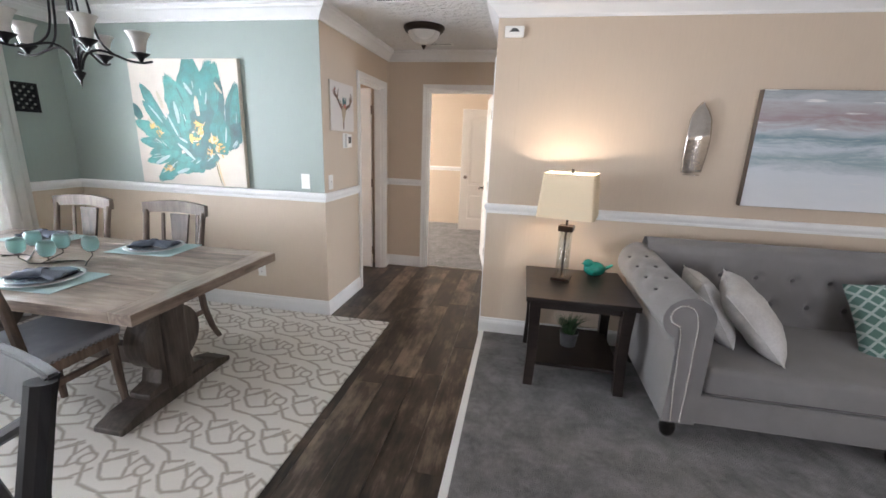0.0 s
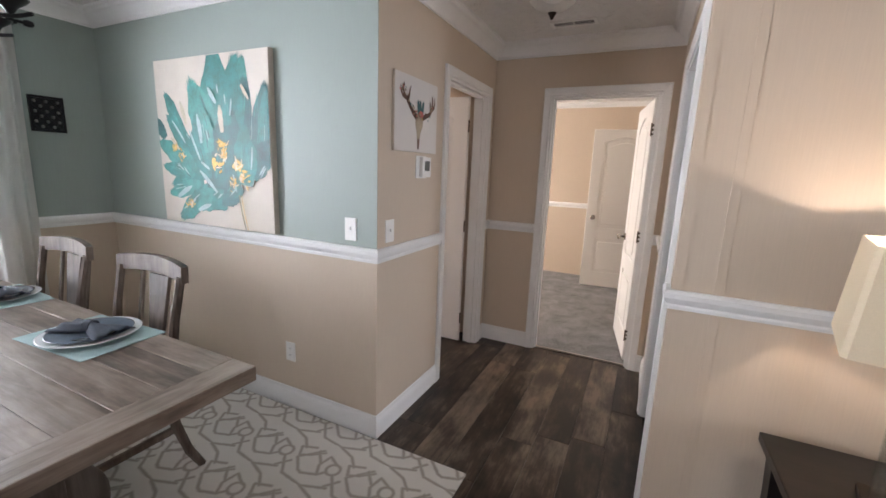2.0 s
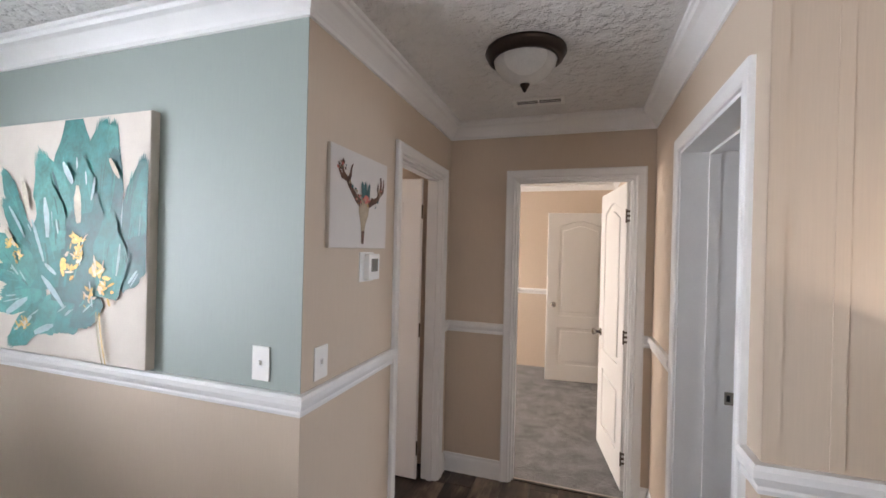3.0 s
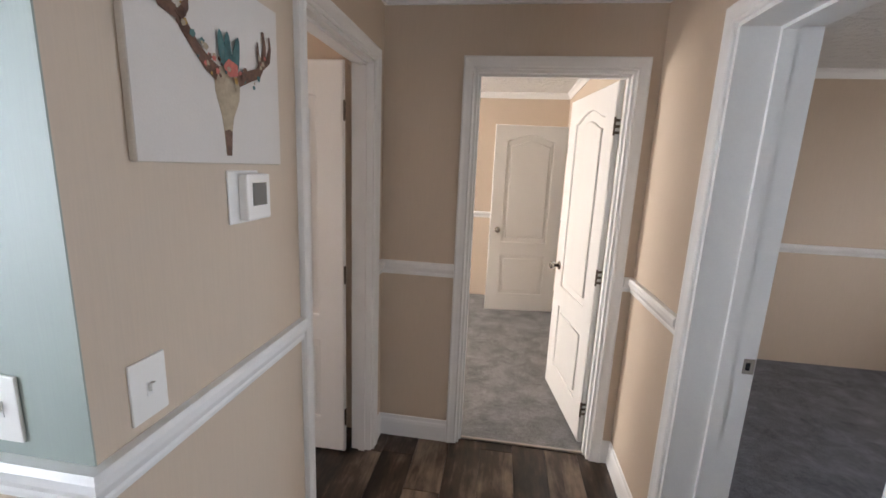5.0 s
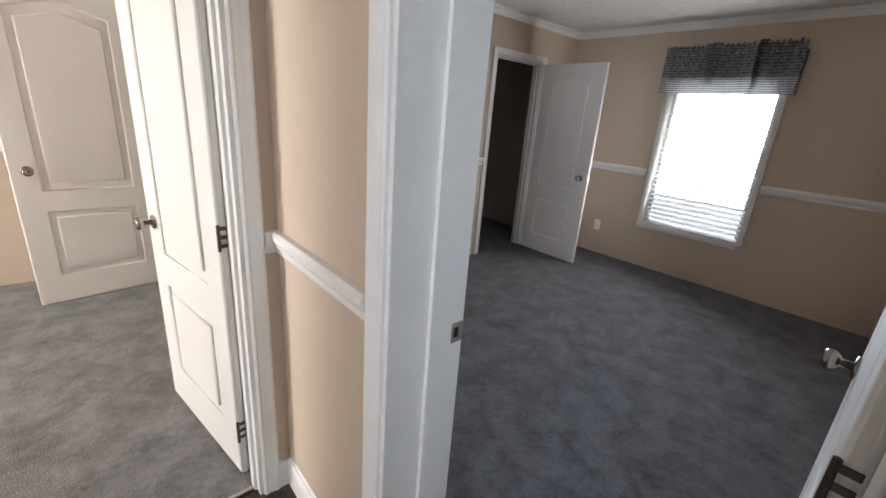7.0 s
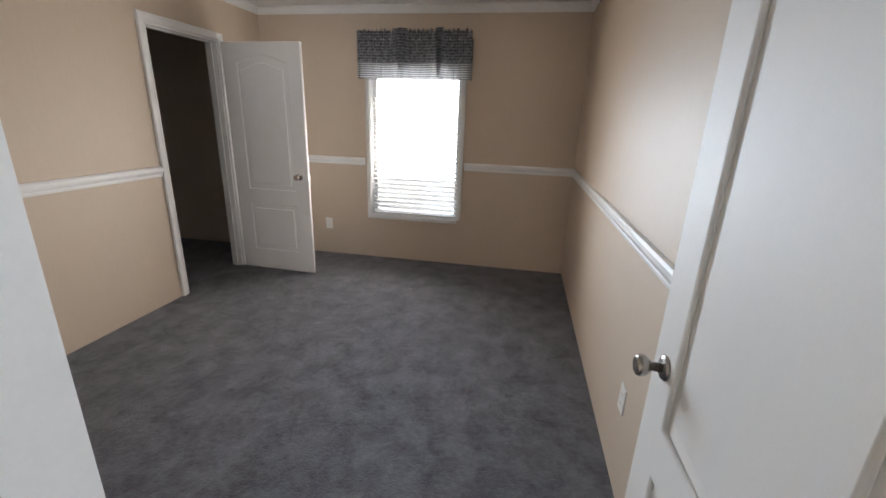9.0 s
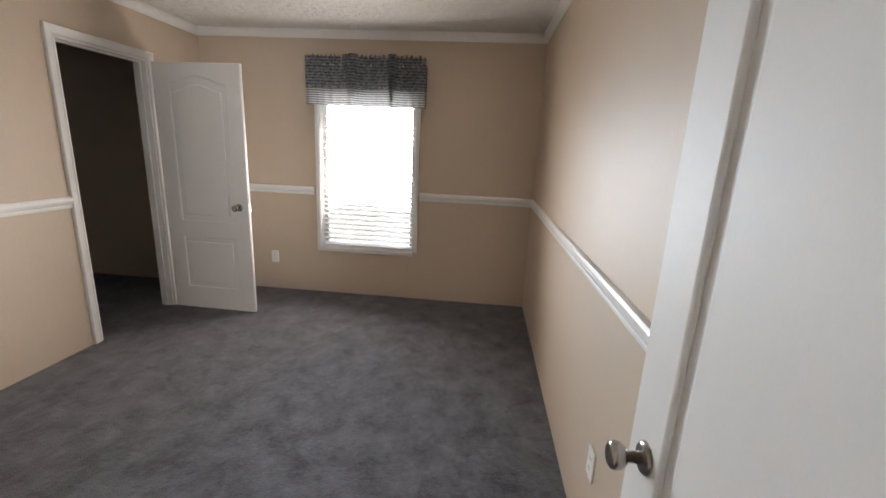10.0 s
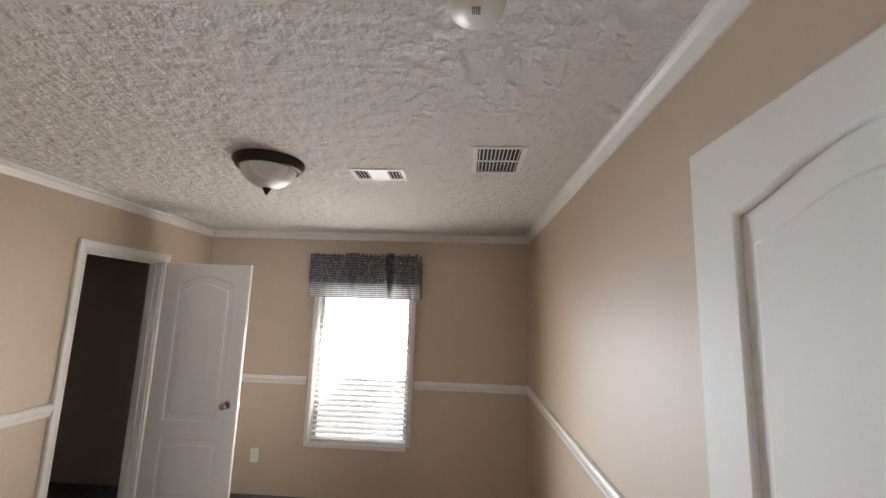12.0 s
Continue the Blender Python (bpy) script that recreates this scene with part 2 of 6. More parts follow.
def prism(outline, depth, bevel=0.0):
    """An (x, y) outline raised from z = 0 to depth."""
    bm = bmesh.new()
    f = bm.faces.new([bm.verts.new((x, y, 0)) for x, y in outline])
    top = bmesh.ops.extrude_face_region(bm, geom=[f])
    bmesh.ops.translate(bm, verts=[v for v in top["geom"] if isinstance(v, bmesh.types.BMVert)], vec=(0, 0, depth))
    if bevel:
        bmesh.ops.bevel(bm, geom=list(bm.edges), offset=bevel, segments=2, profile=0.5, affect="EDGES", clamp_overlap=True)
    return bm


def mould(path, normal, profile, closed_ends=True):
    """Sweeps a (w, d) profile along a flat path with mitred corners; w goes to the left of the path seen against normal, d along normal."""
    N = Vector(normal)
    P = [Vector(p) for p in path]
    dirs = [(b - a).normalized() for a, b in zip(P, P[1:])]
    lefts = [N.cross(d) for d in dirs]
    bm = bmesh.new()
    rings = []
    for i, p in enumerate(P):
        a, b = lefts[max(i - 1, 0)], lefts[min(i, len(lefts) - 1)]
        m = (a + b) / (1 + a.dot(b))
        rings.append([bm.verts.new(p + m * w + N * d) for w, d in profile])
    k = len(profile)
    for a, b in zip(rings, rings[1:]):
        for j in range(k):
            bm.faces.new((a[j], a[(j + 1) % k], b[(j + 1) % k], b[j]))
    bm.faces.new(rings[0])
    bm.faces.new(rings[-1])
    return bm


def filled(splines, extrude, bevel=0.0):
    """A flat shape with holes (closed outlines in x, y), thickened and rounded."""
    cu = bpy.data.curves.new("tmp", "CURVE")
    cu.dimensions, cu.fill_mode, cu.extrude, cu.bevel_depth, cu.bevel_resolution = "2D", "BOTH", extrude, bevel, 1
    for pts in splines:
        sp = cu.splines.new("POLY")
        sp.points.add(len(pts) - 1)
        for q, (x, y) in zip(sp.points, pts):
            q.co = (x, y, 0, 1)
        sp.use_cyclic_u = True
    ob = bpy.data.objects.new("tmp", cu)
    me = bpy.data.meshes.new_from_object(ob)
    bm = bmesh.new()
    bm.from_mesh(me)
    bpy.data.objects.remove(ob)
    bpy.data.curves.remove(cu)
    bpy.data.meshes.remove(me)
    return bm


def structure(name, bm, material, label, category, smooth=False):
    return tagged(part(name, bm, material, None, "", smooth), label, category, kind="structure")


# ---- structure ----
H = 2.40            # ceiling
XW, XE = -3.85, 3.82  # outer wall faces
T = 0.14            # outer wall thickness


def wall(name, axis, c0, c1, u0, u1, holes=(), z1=H, material=BEIGE, label="beige vinyl-faced wallboard wall"):
    """A wall between the planes axis = c0 and c1, from u0 to u1, with holes (u0, u1, z0, z1)."""
    spans = []
    cuts = sorted({u0, u1, *(h[0] for h in holes), *(h[1] for h in holes)})
    for a, b in zip(cuts, cuts[1:]):
        low = 0.0
        for h in sorted((h for h in holes if h[0] <= a and h[1] >= b), key=lambda h: h[2]):
            if h[2] > low:
                spans.append((a, b, low, h[2]))
            low = h[3]
        if low < z1:
            spans.append((a, b, low, z1))
    bm = boxes(*[((c0, c1, a, b, l, h) if axis == "x" else (a, b, c0, c1, l, h)) for a, b, l, h in spans])
    bmesh.ops.remove_doubles(bm, verts=bm.verts, dist=1e-5)
    return structure(name, bm, material, label, "wall")


RAIL_Z0, RAIL_Z1 = 0.972, 1.045
# great room
# the opening from -1.7 to -0.1 is unseen, added for fill light
wall("wall_dining_west", "x", XW - T, XW, -3.0, 3.16, [(0.75, 2.35, 0.5, 2.08), (-1.7, -0.1, 0.5, 2.08)], label="outer wall, sage above and beige below the rail")
wall("wall_dining_north", "y", 3.055, 3.16, XW, -1.51, label="sage green upper and beige lower dining wall")
GREEN_SKIN = 0.003
structure("wall_dining_north_upper", boxes((XW + 0.003, -1.51, 3.055 - GREEN_SKIN, 3.055, 1.0, H)), GREEN, "sage green wallboard above the chair rail", "wall")
structure("wall_dining_west_upper", boxes((XW, XW + 0.003, 2.35, 3.052, 1.0, H), (XW, XW + 0.003, -0.1, 0.75, 1.0, H), (XW, XW + 0.003, 0.75, 2.35, 2.08, H), (XW, XW + 0.003, -3.0, -1.7, 1.0, H), (XW, XW + 0.003, -1.7, -0.1, 2.08, H)), GREEN, "sage green wallboard above the chair rail", "wall")
wall("wall_living_north", "y", 3.09, 3.20, -0.215, 4.4)
wall("wall_living_east", "x", 4.4, 4.4 + T, -3.0, 3.2)
# the opening is unseen, added to let the south fill lamp in
wall("wall_living_south", "y", -3.0 - T, -3.0, XW - T, 4.4 + T, [(2.0, 4.0, 0.75, 2.1)])
# hall
wall("wall_hall_west", "x", -1.615, -1.51, 3.16, 4.655, [(3.805, 4.50, 0.0, 2.012)])
wall("wall_hall_north", "y", 4.655, 4.765, -3.85, -0.215, [(-1.055, -0.32, 0.0, 2.012)])
wall("wall_hall_east", "x", -0.215, 0.01, 3.20, 7.6, [(3.243, 4.02, 0.0, 2.012), (6.30, 7.04, 0.0, 2.012)])
# bedroom and its closet
wall("wall_bedroom_east", "x", XE, XE + T, 3.20, 9.1, [(4.285, 5.175, 0.475, 1.93)])
wall("wall_bedroom_north", "y", 6.29, 6.39, 0.01, XE, [(2.49, 3.20, 0.0, 2.012)])
# unseen closet depth to 9.0, added so that its opening looks darker
wall("wall_closet_west", "x", 0.6, 0.7, 6.39, 9.0)
wall("wall_closet_added_depth", "y", 9.0, 9.1, 0.6, XE)
# far room and side room
# the opening from 3.5 to 4.2 is unseen, added for side room fill
wall("wall_far_west", "x", XW - T, XW, 3.16, 7.6, [(5.5, 6.9, 0.6, 2.1), (3.5, 4.2, 1.0, 1.9)])
wall("wall_far_north", "y", 7.5, 7.6, XW, 0.6)

# floors and ceilings
structure("ground", boxes((-60, 60, -60, 60, -0.75, -0.6)), mat("pale_gravel", (0.24, 0.225, 0.20), 0.95, vary=0.2, scale=1), "pale dry gravel ground around the house", "ground")
structure("floor_base", boxes((XW - T, 4.4 + T, -3.14, 9.1, -0.10, -0.012)), SUBFLOOR, "dark floor underlay beneath planks and carpet", "floor")
structure("carpet_living", boxes((-0.185, 4.4, -3.0, 3.09, -0.012, 0.008)), CARPET, "grey cut pile wall-to-wall carpet", "carpet")
structure("carpet_bedroom", boxes((-0.05, XE, 3.20, 6.29, -0.012, 0.008), (-0.05, XE, 6.29, 9.0, -0.012, 0.008)), CARPET_COOL_SHADE, "grey cut pile bedroom carpet, cool dim light in its colour", "carpet")
structure("carpet_far_room", boxes((XW, -0.215, 4.70, 7.5, -0.012, 0.008)), CARPET, "grey cut pile carpet in the far room", "carpet")
structure("floor_side_room", boxes((XW, -1.615, 3.16, 4.655, -0.012, 0.0)), PLANK, "dark plank floor of the side room", "floor")
structure("transition_strip", boxes((-0.222, -0.182, -3.0, 3.075, 0.0, 0.012), bevel=0.004), WHITE, "white trim strip between planks and carpet", "trim")
structure("transition_strip_far", boxes((-1.055, -0.32, 4.69, 4.705, 0.0, 0.012), bevel=0.003), mat("strip_metal", (0.5, 0.45, 0.4), 0.4, 0.6), "thin metal carpet strip in the doorway", "trim")
structure("ceiling", boxes((XW - T, 4.4 + T, -3.14, 9.1, H, H + 0.12)), CEILING, "white knock-down textured ceiling", "ceiling")

# mouldings
RAIL = [(0, RAIL_Z0), (0.010, RAIL_Z0), (0.013, RAIL_Z0 + 0.012), (0.012, RAIL_Z0 + 0.02), (0.020, RAIL_Z0 + 0.032), (0.026, RAIL_Z0 + 0.044), (0.027, RAIL_Z0 + 0.062), (0.020, RAIL_Z1), (0, RAIL_Z1)]
BASE = [(0, 0.0), (0.014, 0.0), (0.014, 0.085), (0.011, 0.100), (0.007, 0.108), (0.005, 0.125), (0, 0.128)]
CROWN = [(0, 2.295), (0.010, 2.297), (0.012, 2.312), (0.020, 2.322), (0.036, 2.338), (0.058, 2.358), (0.076, 2.366), (0.082, 2.380), (0.092, 2.384), (0.092, H), (0, H)]
SMALL = [(0, 2.335), (0.008, 2.336), (0.012, 2.348), (0.026, 2.372), (0.040, 2.384), (0.042, H), (0, H)]
CASING = [(0, 0), (0, 0.011), (0.007, 0.016), (0.015, 0.013), (0.036, 0.016), (0.050, 0.020), (0.057, 0.018), (0.059, 0.010), (0.059, 0)]


def run_of(name, points, profile, label, category="trim"):
    return structure(name, mould([(x, y, 0) for x, y in points], (0, 0, 1), profile), WHITE, label, category)


GL = "white moulded chair rail on the wall"
run_of("chair_rail_dining", [(-1.51, 3.746), (-1.51, 3.052), (XW, 3.052), (XW, -3.0)][::-1], [(-w, z) for w, z in RAIL], GL)
run_of("chair_rail_living", [(4.4, 3.09), (-0.215, 3.09), (-0.215, 3.182)], [(w, z) for w, z in RAIL], GL)
run_of("chair_rail_hall_north", [(-1.114, 4.655), (-1.51, 4.655), (-1.51, 4.559)], RAIL, GL)
run_of("chair_rail_hall_east", [(-0.215, 4.079), (-0.215, 4.655), (-0.261, 4.655)], RAIL, GL)
run_of("chair_rail_bedroom_south", [(0.01, 3.20), (XE, 3.20), (XE, 4.23)], RAIL, GL)
run_of("chair_rail_bedroom_east", [(XE, 5.24), (XE, 6.29), (3.259, 6.29)], RAIL, GL)
run_of("chair_rail_bedroom_north", [(2.431, 6.29), (0.01, 6.29), (0.01, 4.079)], RAIL, GL)
run_of("chair_rail_far_room", [(-0.215, 7.099), (-0.215, 7.5), (XW, 7.5), (XW, 4.765)], RAIL, GL)
BL = "white moulded baseboard along the floor"
run_of("baseboard_dining", [(-1.51, 3.746), (-1.51, 3.055), (XW, 3.055), (XW, -3.0)][::-1], [(-w, z) for w, z in BASE], BL)
run_of("baseboard_living", [(4.4, 3.09), (-0.215, 3.09), (-0.215, 3.182)], BASE, BL)
run_of("baseboard_hall_north", [(-1.114, 4.655), (-1.51, 4.655), (-1.51, 4.559)], BASE, BL)
run_of("baseboard_hall_east", [(-0.215, 4.079), (-0.215, 4.655), (-0.261, 4.655)], BASE, BL)
CL = "white stepped crown moulding under the ceiling"
run_of("crown_dining_hall", [(4.4, 3.09), (-0.215, 3.09), (-0.215, 4.655), (-1.51, 4.655), (-1.51, 3.052), (XW, 3.052), (XW, -3.0), (4.4, -3.0), (4.4, 3.09)], CROWN, CL)
run_of("crown_bedroom", [(0.01, 3.20), (XE, 3.20), (XE, 6.29), (0.01, 6.29), (0.01, 3.20)], SMALL, "narrow white cove trim under the ceiling")
structure("corner_bead_living", boxes((-0.2175, -0.215, 3.0875, 3.125, 1.047, 2.295), (-0.2175, -0.18, 3.0875, 3.09, 1.047, 2.295), (-0.2175, -0.215, 3.0875, 3.125, 0.13, 0.971), (-0.2175, -0.18, 3.0875, 3.09, 0.13, 0.971)), BEIGE, "beige corner bead on the wall's edge", "trim")
structure("panel_batten_living", boxes((-0.085, -0.055, 3.0878, 3.09, 1.047, 2.295), (-0.085, -0.055, 3.0878, 3.09, 0.13, 0.971), bevel=0.0008), BEIGE, "beige batten strip over a wallboard seam", "trim")
run_of("crown_far_room", [(-0.215, 4.765), (-0.215, 7.5), (XW, 7.5), (XW, 4.765), (-0.215, 4.765)], SMALL, "narrow white cove trim under the ceiling")


def casing(name, axis, c, sign, u0, u1, top):
    """The trim round a door opening on the wall face axis = c, which looks along sign."""
    n = Vector((sign, 0, 0)) if axis == "x" else Vector((0, sign, 0))
    pt = lambda u, z: Vector((c, u, z)) if axis == "x" else Vector((u, c, z))
    path = [pt(u0, 0), pt(u0, top), pt(u1, top), pt(u1, 0)]
    d = (path[1] - path[0]).normalized()
    out = path[0] - path[3]
    if n.cross(d).dot(out) < 0:
        path = path[::-1]
    return structure(name, mould(path, n, CASING), WHITE, "white moulded door casing", "trim")


casing("casing_hall_west", "x", -1.51, 1, 3.805, 4.50, 2.012)
casing("casing_hall_north", "y", 4.655, -1, -1.055, -0.32, 2.012)
casing("casing_hall_east", "x", -0.215, -1, 3.243, 4.02, 2.012)
casing("casing_bedroom", "x", 0.01, 1, 3.243, 4.02, 2.012)
casing("casing_closet", "y", 6.29, -1, 2.49, 3.20, 2.012)
casing("casing_far_closet", "x", -0.215, -1, 6.30, 7.04, 2.012)
casing("casing_far_room", "y", 4.765, 1, -1.055, -0.32, 2.012)


def jamb(name, axis, c0, c1, u0, u1, top, stop):
    """Boards that line a door opening, with a stop that a shut door would rest on (stop: its two planes)."""
    t = 0.016
    s0, s1 = stop
    ob = thing(name, "white door jamb with a stop", "trim", kind="structure")
    lay = (lambda c, u, z: (*c, *u, *z)) if axis == "x" else (lambda c, u, z: (*u, *c, *z))
    for board, stop_strip, z in (((u0, u0 + t), (u0 + t, u0 + t + 0.011), (0, top)), ((u1 - t, u1), (u1 - t - 0.011, u1 - t), (0, top))):
        part("side_board", boxes(lay((c0, c1), board, z)), WHITE, ob)
        part("door_stop", boxes(lay((s0, s1), stop_strip, (0, top - t))), WHITE, ob)
    part("head_board", boxes(lay((c0, c1), (u0 + t, u1 - t), (top - t, top))), WHITE, ob)
    part("door_stop", boxes(lay((s0, s1), (u0 + t + 0.011, u1 - t - 0.011), (top - t - 0.011, top - t))), WHITE, ob)
    return ob


jamb("jamb_hall_west", "x", -1.615, -1.508, 3.803, 4.502, 2.014, (-1.575, -1.54))
jamb("jamb_hall_north", "y", 4.653, 4.767, -1.057, -0.318, 2.014, (4.685, 4.72))
jamb("jamb_hall_east", "x", -0.217, 0.012, 3.241, 4.022, 2.014, (-0.105, -0.062))
jamb("jamb_closet", "y", 6.288, 6.392, 2.488, 3.202, 2.014, (6.33, 6.36))
jamb("jamb_far_closet", "x", -0.217, 0.012, 6.298, 7.042, 2.014, (-0.16, -0.12))


# ---- doors ----
def arch(x0, x1, z0, z1, rise, n=14):
    """A panel outline whose top is a flat S-curve arch."""
    pts = [(x0, z0), (x1, z0), (x1, z1 - rise)]
    for k in range(1, n):
        s = k / n
        pts.append((x1 + (x0 - x1) * s, z1 - rise + rise * (0.5 - 0.5 * math.cos(2 * math.pi * s)) ** 0.8))
    return pts + [(x0, z1 - rise)]


def door_leaf(name, label, width, at, turn, knob_side=1, height=2.0, hinges=True):
    """A two-panel arched moulded door: hinge line at x = 0, leaf along +x, thickness along y."""
    ob = thing(name, label, "door", at, turn, kind="structure")
    z0, t = 0.012, 0.035
    st = 0.128
    up = arch(st, width - st, 0.775, height - 0.095, 0.06)
    low = [(st, 0.20), (width - st, 0.20), (width - st, 0.645), (st, 0.645)]
    part("slab", boxes((0, width, -t / 2 + 0.012, t / 2 - 0.012, z0, height)), DOOR_WHITE, ob)
    shrink = lambda pts, d, cx, cz: [(cx + (x - cx) * (1 - d / 0.28), cz + (z - cz) * (1 - d / (0.5 if cz > 0.8 else 0.25))) for x, z in pts]
    for side in (-1, 1):
        face = Matrix.Translation((0, side * (t / 2 - 0.0088), 0)) @ Matrix.Rotation(radians(90), 4, "X")
        rect = [(0.0084, z0 + 0.0084), (width - 0.0084, z0 + 0.0084), (width - 0.0084, height - 0.0084), (0.0084, height - 0.0084)]
        part("panel_frame", moved(filled([rect, up, low], 0.0004, 0.0084), face), DOOR_WHITE, ob)
        part("upper_panel", moved(filled([shrink(up, 0.058, width / 2, 1.30)], 0.0002, 0.0075), face), DOOR_WHITE, ob)
        part("lower_panel", moved(filled([shrink(low, 0.055, width / 2, 0.42)], 0.0002, 0.0075), face), DOOR_WHITE, ob)
        kx = width - 0.082
        prof = [(0.0115, 0.008), (0.011, 0.034), (0.017, 0.037), (0.0245, 0.046), (0.0265, 0.055), (0.024, 0.064), (0.018, 0.068), (0.012, 0.067), (0.0, 0.066)]
        k = moved(lathe(prof, 24), Matrix.Translation((kx, side * t / 2, 0.912)) @ Matrix.Rotation(radians(-90 * side), 4, "X"))
        knob = part("knob", k, NICKEL, ob, "brushed nickel round knob", True)
        rose = lathe([(0.0, 0.0), (0.031, 0.0), (0.031, 0.004), (0.026, 0.009), (0.012, 0.011), (0.0, 0.011)], 24)
        part("rosette", moved(rose, Matrix.Translation((kx, side * t / 2, 0.912)) @ Matrix.Rotation(radians(-90 * side), 4, "X")), NICKEL, knob, "", True)
    part("latch_plate", boxes((width, width + 0.002, -0.012, 0.012, 0.88, 0.944)), NICKEL, ob)
    if hinges:
        for z in (0.22, 1.0, 1.78):
            hb = moved(lathe([(0.0055, -0.045), (0.0055, 0.045)], 10), Matrix.Translation((-0.006, knob_side * t / 2, z)))
            for dz in (-0.03, 0.0, 0.03):
                join(hb, boxes((-0.003, 0.0, -t / 2 + 0.006, t / 2, z + dz - 0.007, z + dz + 0.007), bevel=0.001, segments=1))
            part("hinge", hb, HINGE, ob, "dark worn metal hinge")
    return ob


door_leaf("door_bedroom", "white two-panel arched door, open against the wall", 0.766, (0.038, 3.299, 0), 0, 1, 2.02)
door_leaf("door_far_room", "white two-panel arched door, standing open", 0.725, (-0.345, 4.785, 0), 99, 1)
door_leaf("door_side_room", "white two-panel arched door, open into the side room", 0.70, (-1.636, 4.452, 0), 180, 1)
door_leaf("door_closet", "white two-panel arched closet door, open wide", 0.73, (3.205, 6.25, 0), -91.5, 1)
door_leaf("door_far_closet", "white two-panel arched door, open across the corner", 0.745, (-0.262, 7.06, 0), 187, 1)

# ---- things: materials ----
TABLE_WOOD = wood_material("weathered_oak", (0.085, 0.06, 0.047), (0.205, 0.156, 0.124), (0.36, 0.29, 0.24), "x", 0.36, 1.0)
TABLE_DARK = wood_material("weathered_oak_base", (0.030, 0.022, 0.018), (0.066, 0.051, 0.042), (0.12, 0.098, 0.083), "z", 0.5)
CHAIR_WOOD = wood_material("grey_brown_chair_wood", (0.042, 0.027, 0.019), (0.094, 0.064, 0.047), (0.17, 0.122, 0.092), "z", 0.58)
BENCH_CLOTH = mat("blue_grey_seat_fabric", (0.31, 0.33, 0.37), 0.75, vary=0.15, scale=9, grain=420, relief=0.4)
SEAT_CLOTH = mat("pale_grey_seat_fabric", (0.42, 0.42, 0.42), 0.9, vary=0.1, grain=420, relief=0.4)
ESPRESSO = wood_material("espresso_wood", (0.006, 0.0035, 0.003), (0.013, 0.008, 0.0065), (0.028, 0.018, 0.014), "x", 0.38)
SOFA_CLOTH = mat("grey_linen_upholstery", (0.19, 0.182, 0.181), 0.95, vary=0.14, scale=5, grain=520, relief=0.5, spec=0.2)
SOFA_CLOTH.node_tree.nodes["Principled BSDF"].inputs["Sheen Weight"].default_value = 0.3
SOFA_DARK = mat("tuft_button_cloth", (0.11, 0.105, 0.105), 0.95, vary=0.1, relief=0.3)
NAIL = mat("polished_nailhead", (0.75, 0.73, 0.70), 0.22, 1.0, vary=0.05, relief=0)
BLACK_WOOD = mat("black_turned_wood", (0.012, 0.010, 0.009), 0.3, vary=0.2, relief=0.05)
SEA_EDGE = mat("dark_canvas_edge", (0.10, 0.075, 0.06), 0.8, vary=0.2, grain=300, relief=0.2)
CANVAS_EDGE = mat("canvas_edge", (0.60, 0.54, 0.46), 0.85, vary=0.1, grain=300, relief=0.2)
TEAL_GLASS = glass_material("teal_glass", (0.52, 0.76, 0.75), 0.35)
CLEAR_GLASS = thin_glass("clear_window_glass")
LAMP_GLASS = thin_glass("thin_column_glass", 0.12)
PLATE_WHITE = mat("white_glazed_plate", (0.76, 0.77, 0.78), 0.15, vary=0.03, relief=0, coat=0.4)
PLATE_BLUE = mat("blue_grey_glazed_plate", (0.12, 0.15, 0.19), 0.2, vary=0.2, relief=0.02, coat=0.4)
MAT_TEAL = mat("pale_teal_placemat", (0.36, 0.50, 0.51), 0.9, vary=0.12, scale=30, grain=300, relief=0.5)
NAPKIN = mat("slate_blue_napkin", (0.045, 0.055, 0.075), 0.85, vary=0.2, scale=20, grain=400, relief=0.4)
TEAL_GLAZE = mat("teal_ceramic_glaze", (0.015, 0.30, 0.24), 0.12, 0.25, vary=0.25, scale=20, relief=0.02, coat=0.6)
SILVER = mat("hammered_silver", (0.68, 0.64, 0.60), 0.16, 1.0, vary=0.1, scale=25, grain=60, relief=0.5, depth=0.003)
LEAF = mat("dark_green_leaf", (0.035, 0.085, 0.03), 0.55, vary=0.4, scale=30, relief=0.2)
POT = mat("dark_glazed_pot", (0.10, 0.10, 0.105), 0.4, vary=0.2, relief=0.1)
DISPLAY = mat("grey_display", (0.10, 0.105, 0.10), 0.25, vary=0.05, relief=0)
CURTAIN = cloth_light("sheer_white_curtain", (0.80, 0.79, 0.76), 0.55, 0.16)
BLIND = cloth_light("white_blind_slat", (0.80, 0.80, 0.80), 0.4)
SHADE = cloth_light("cream_lamp_shade", (0.76, 0.64, 0.46), 0.07)


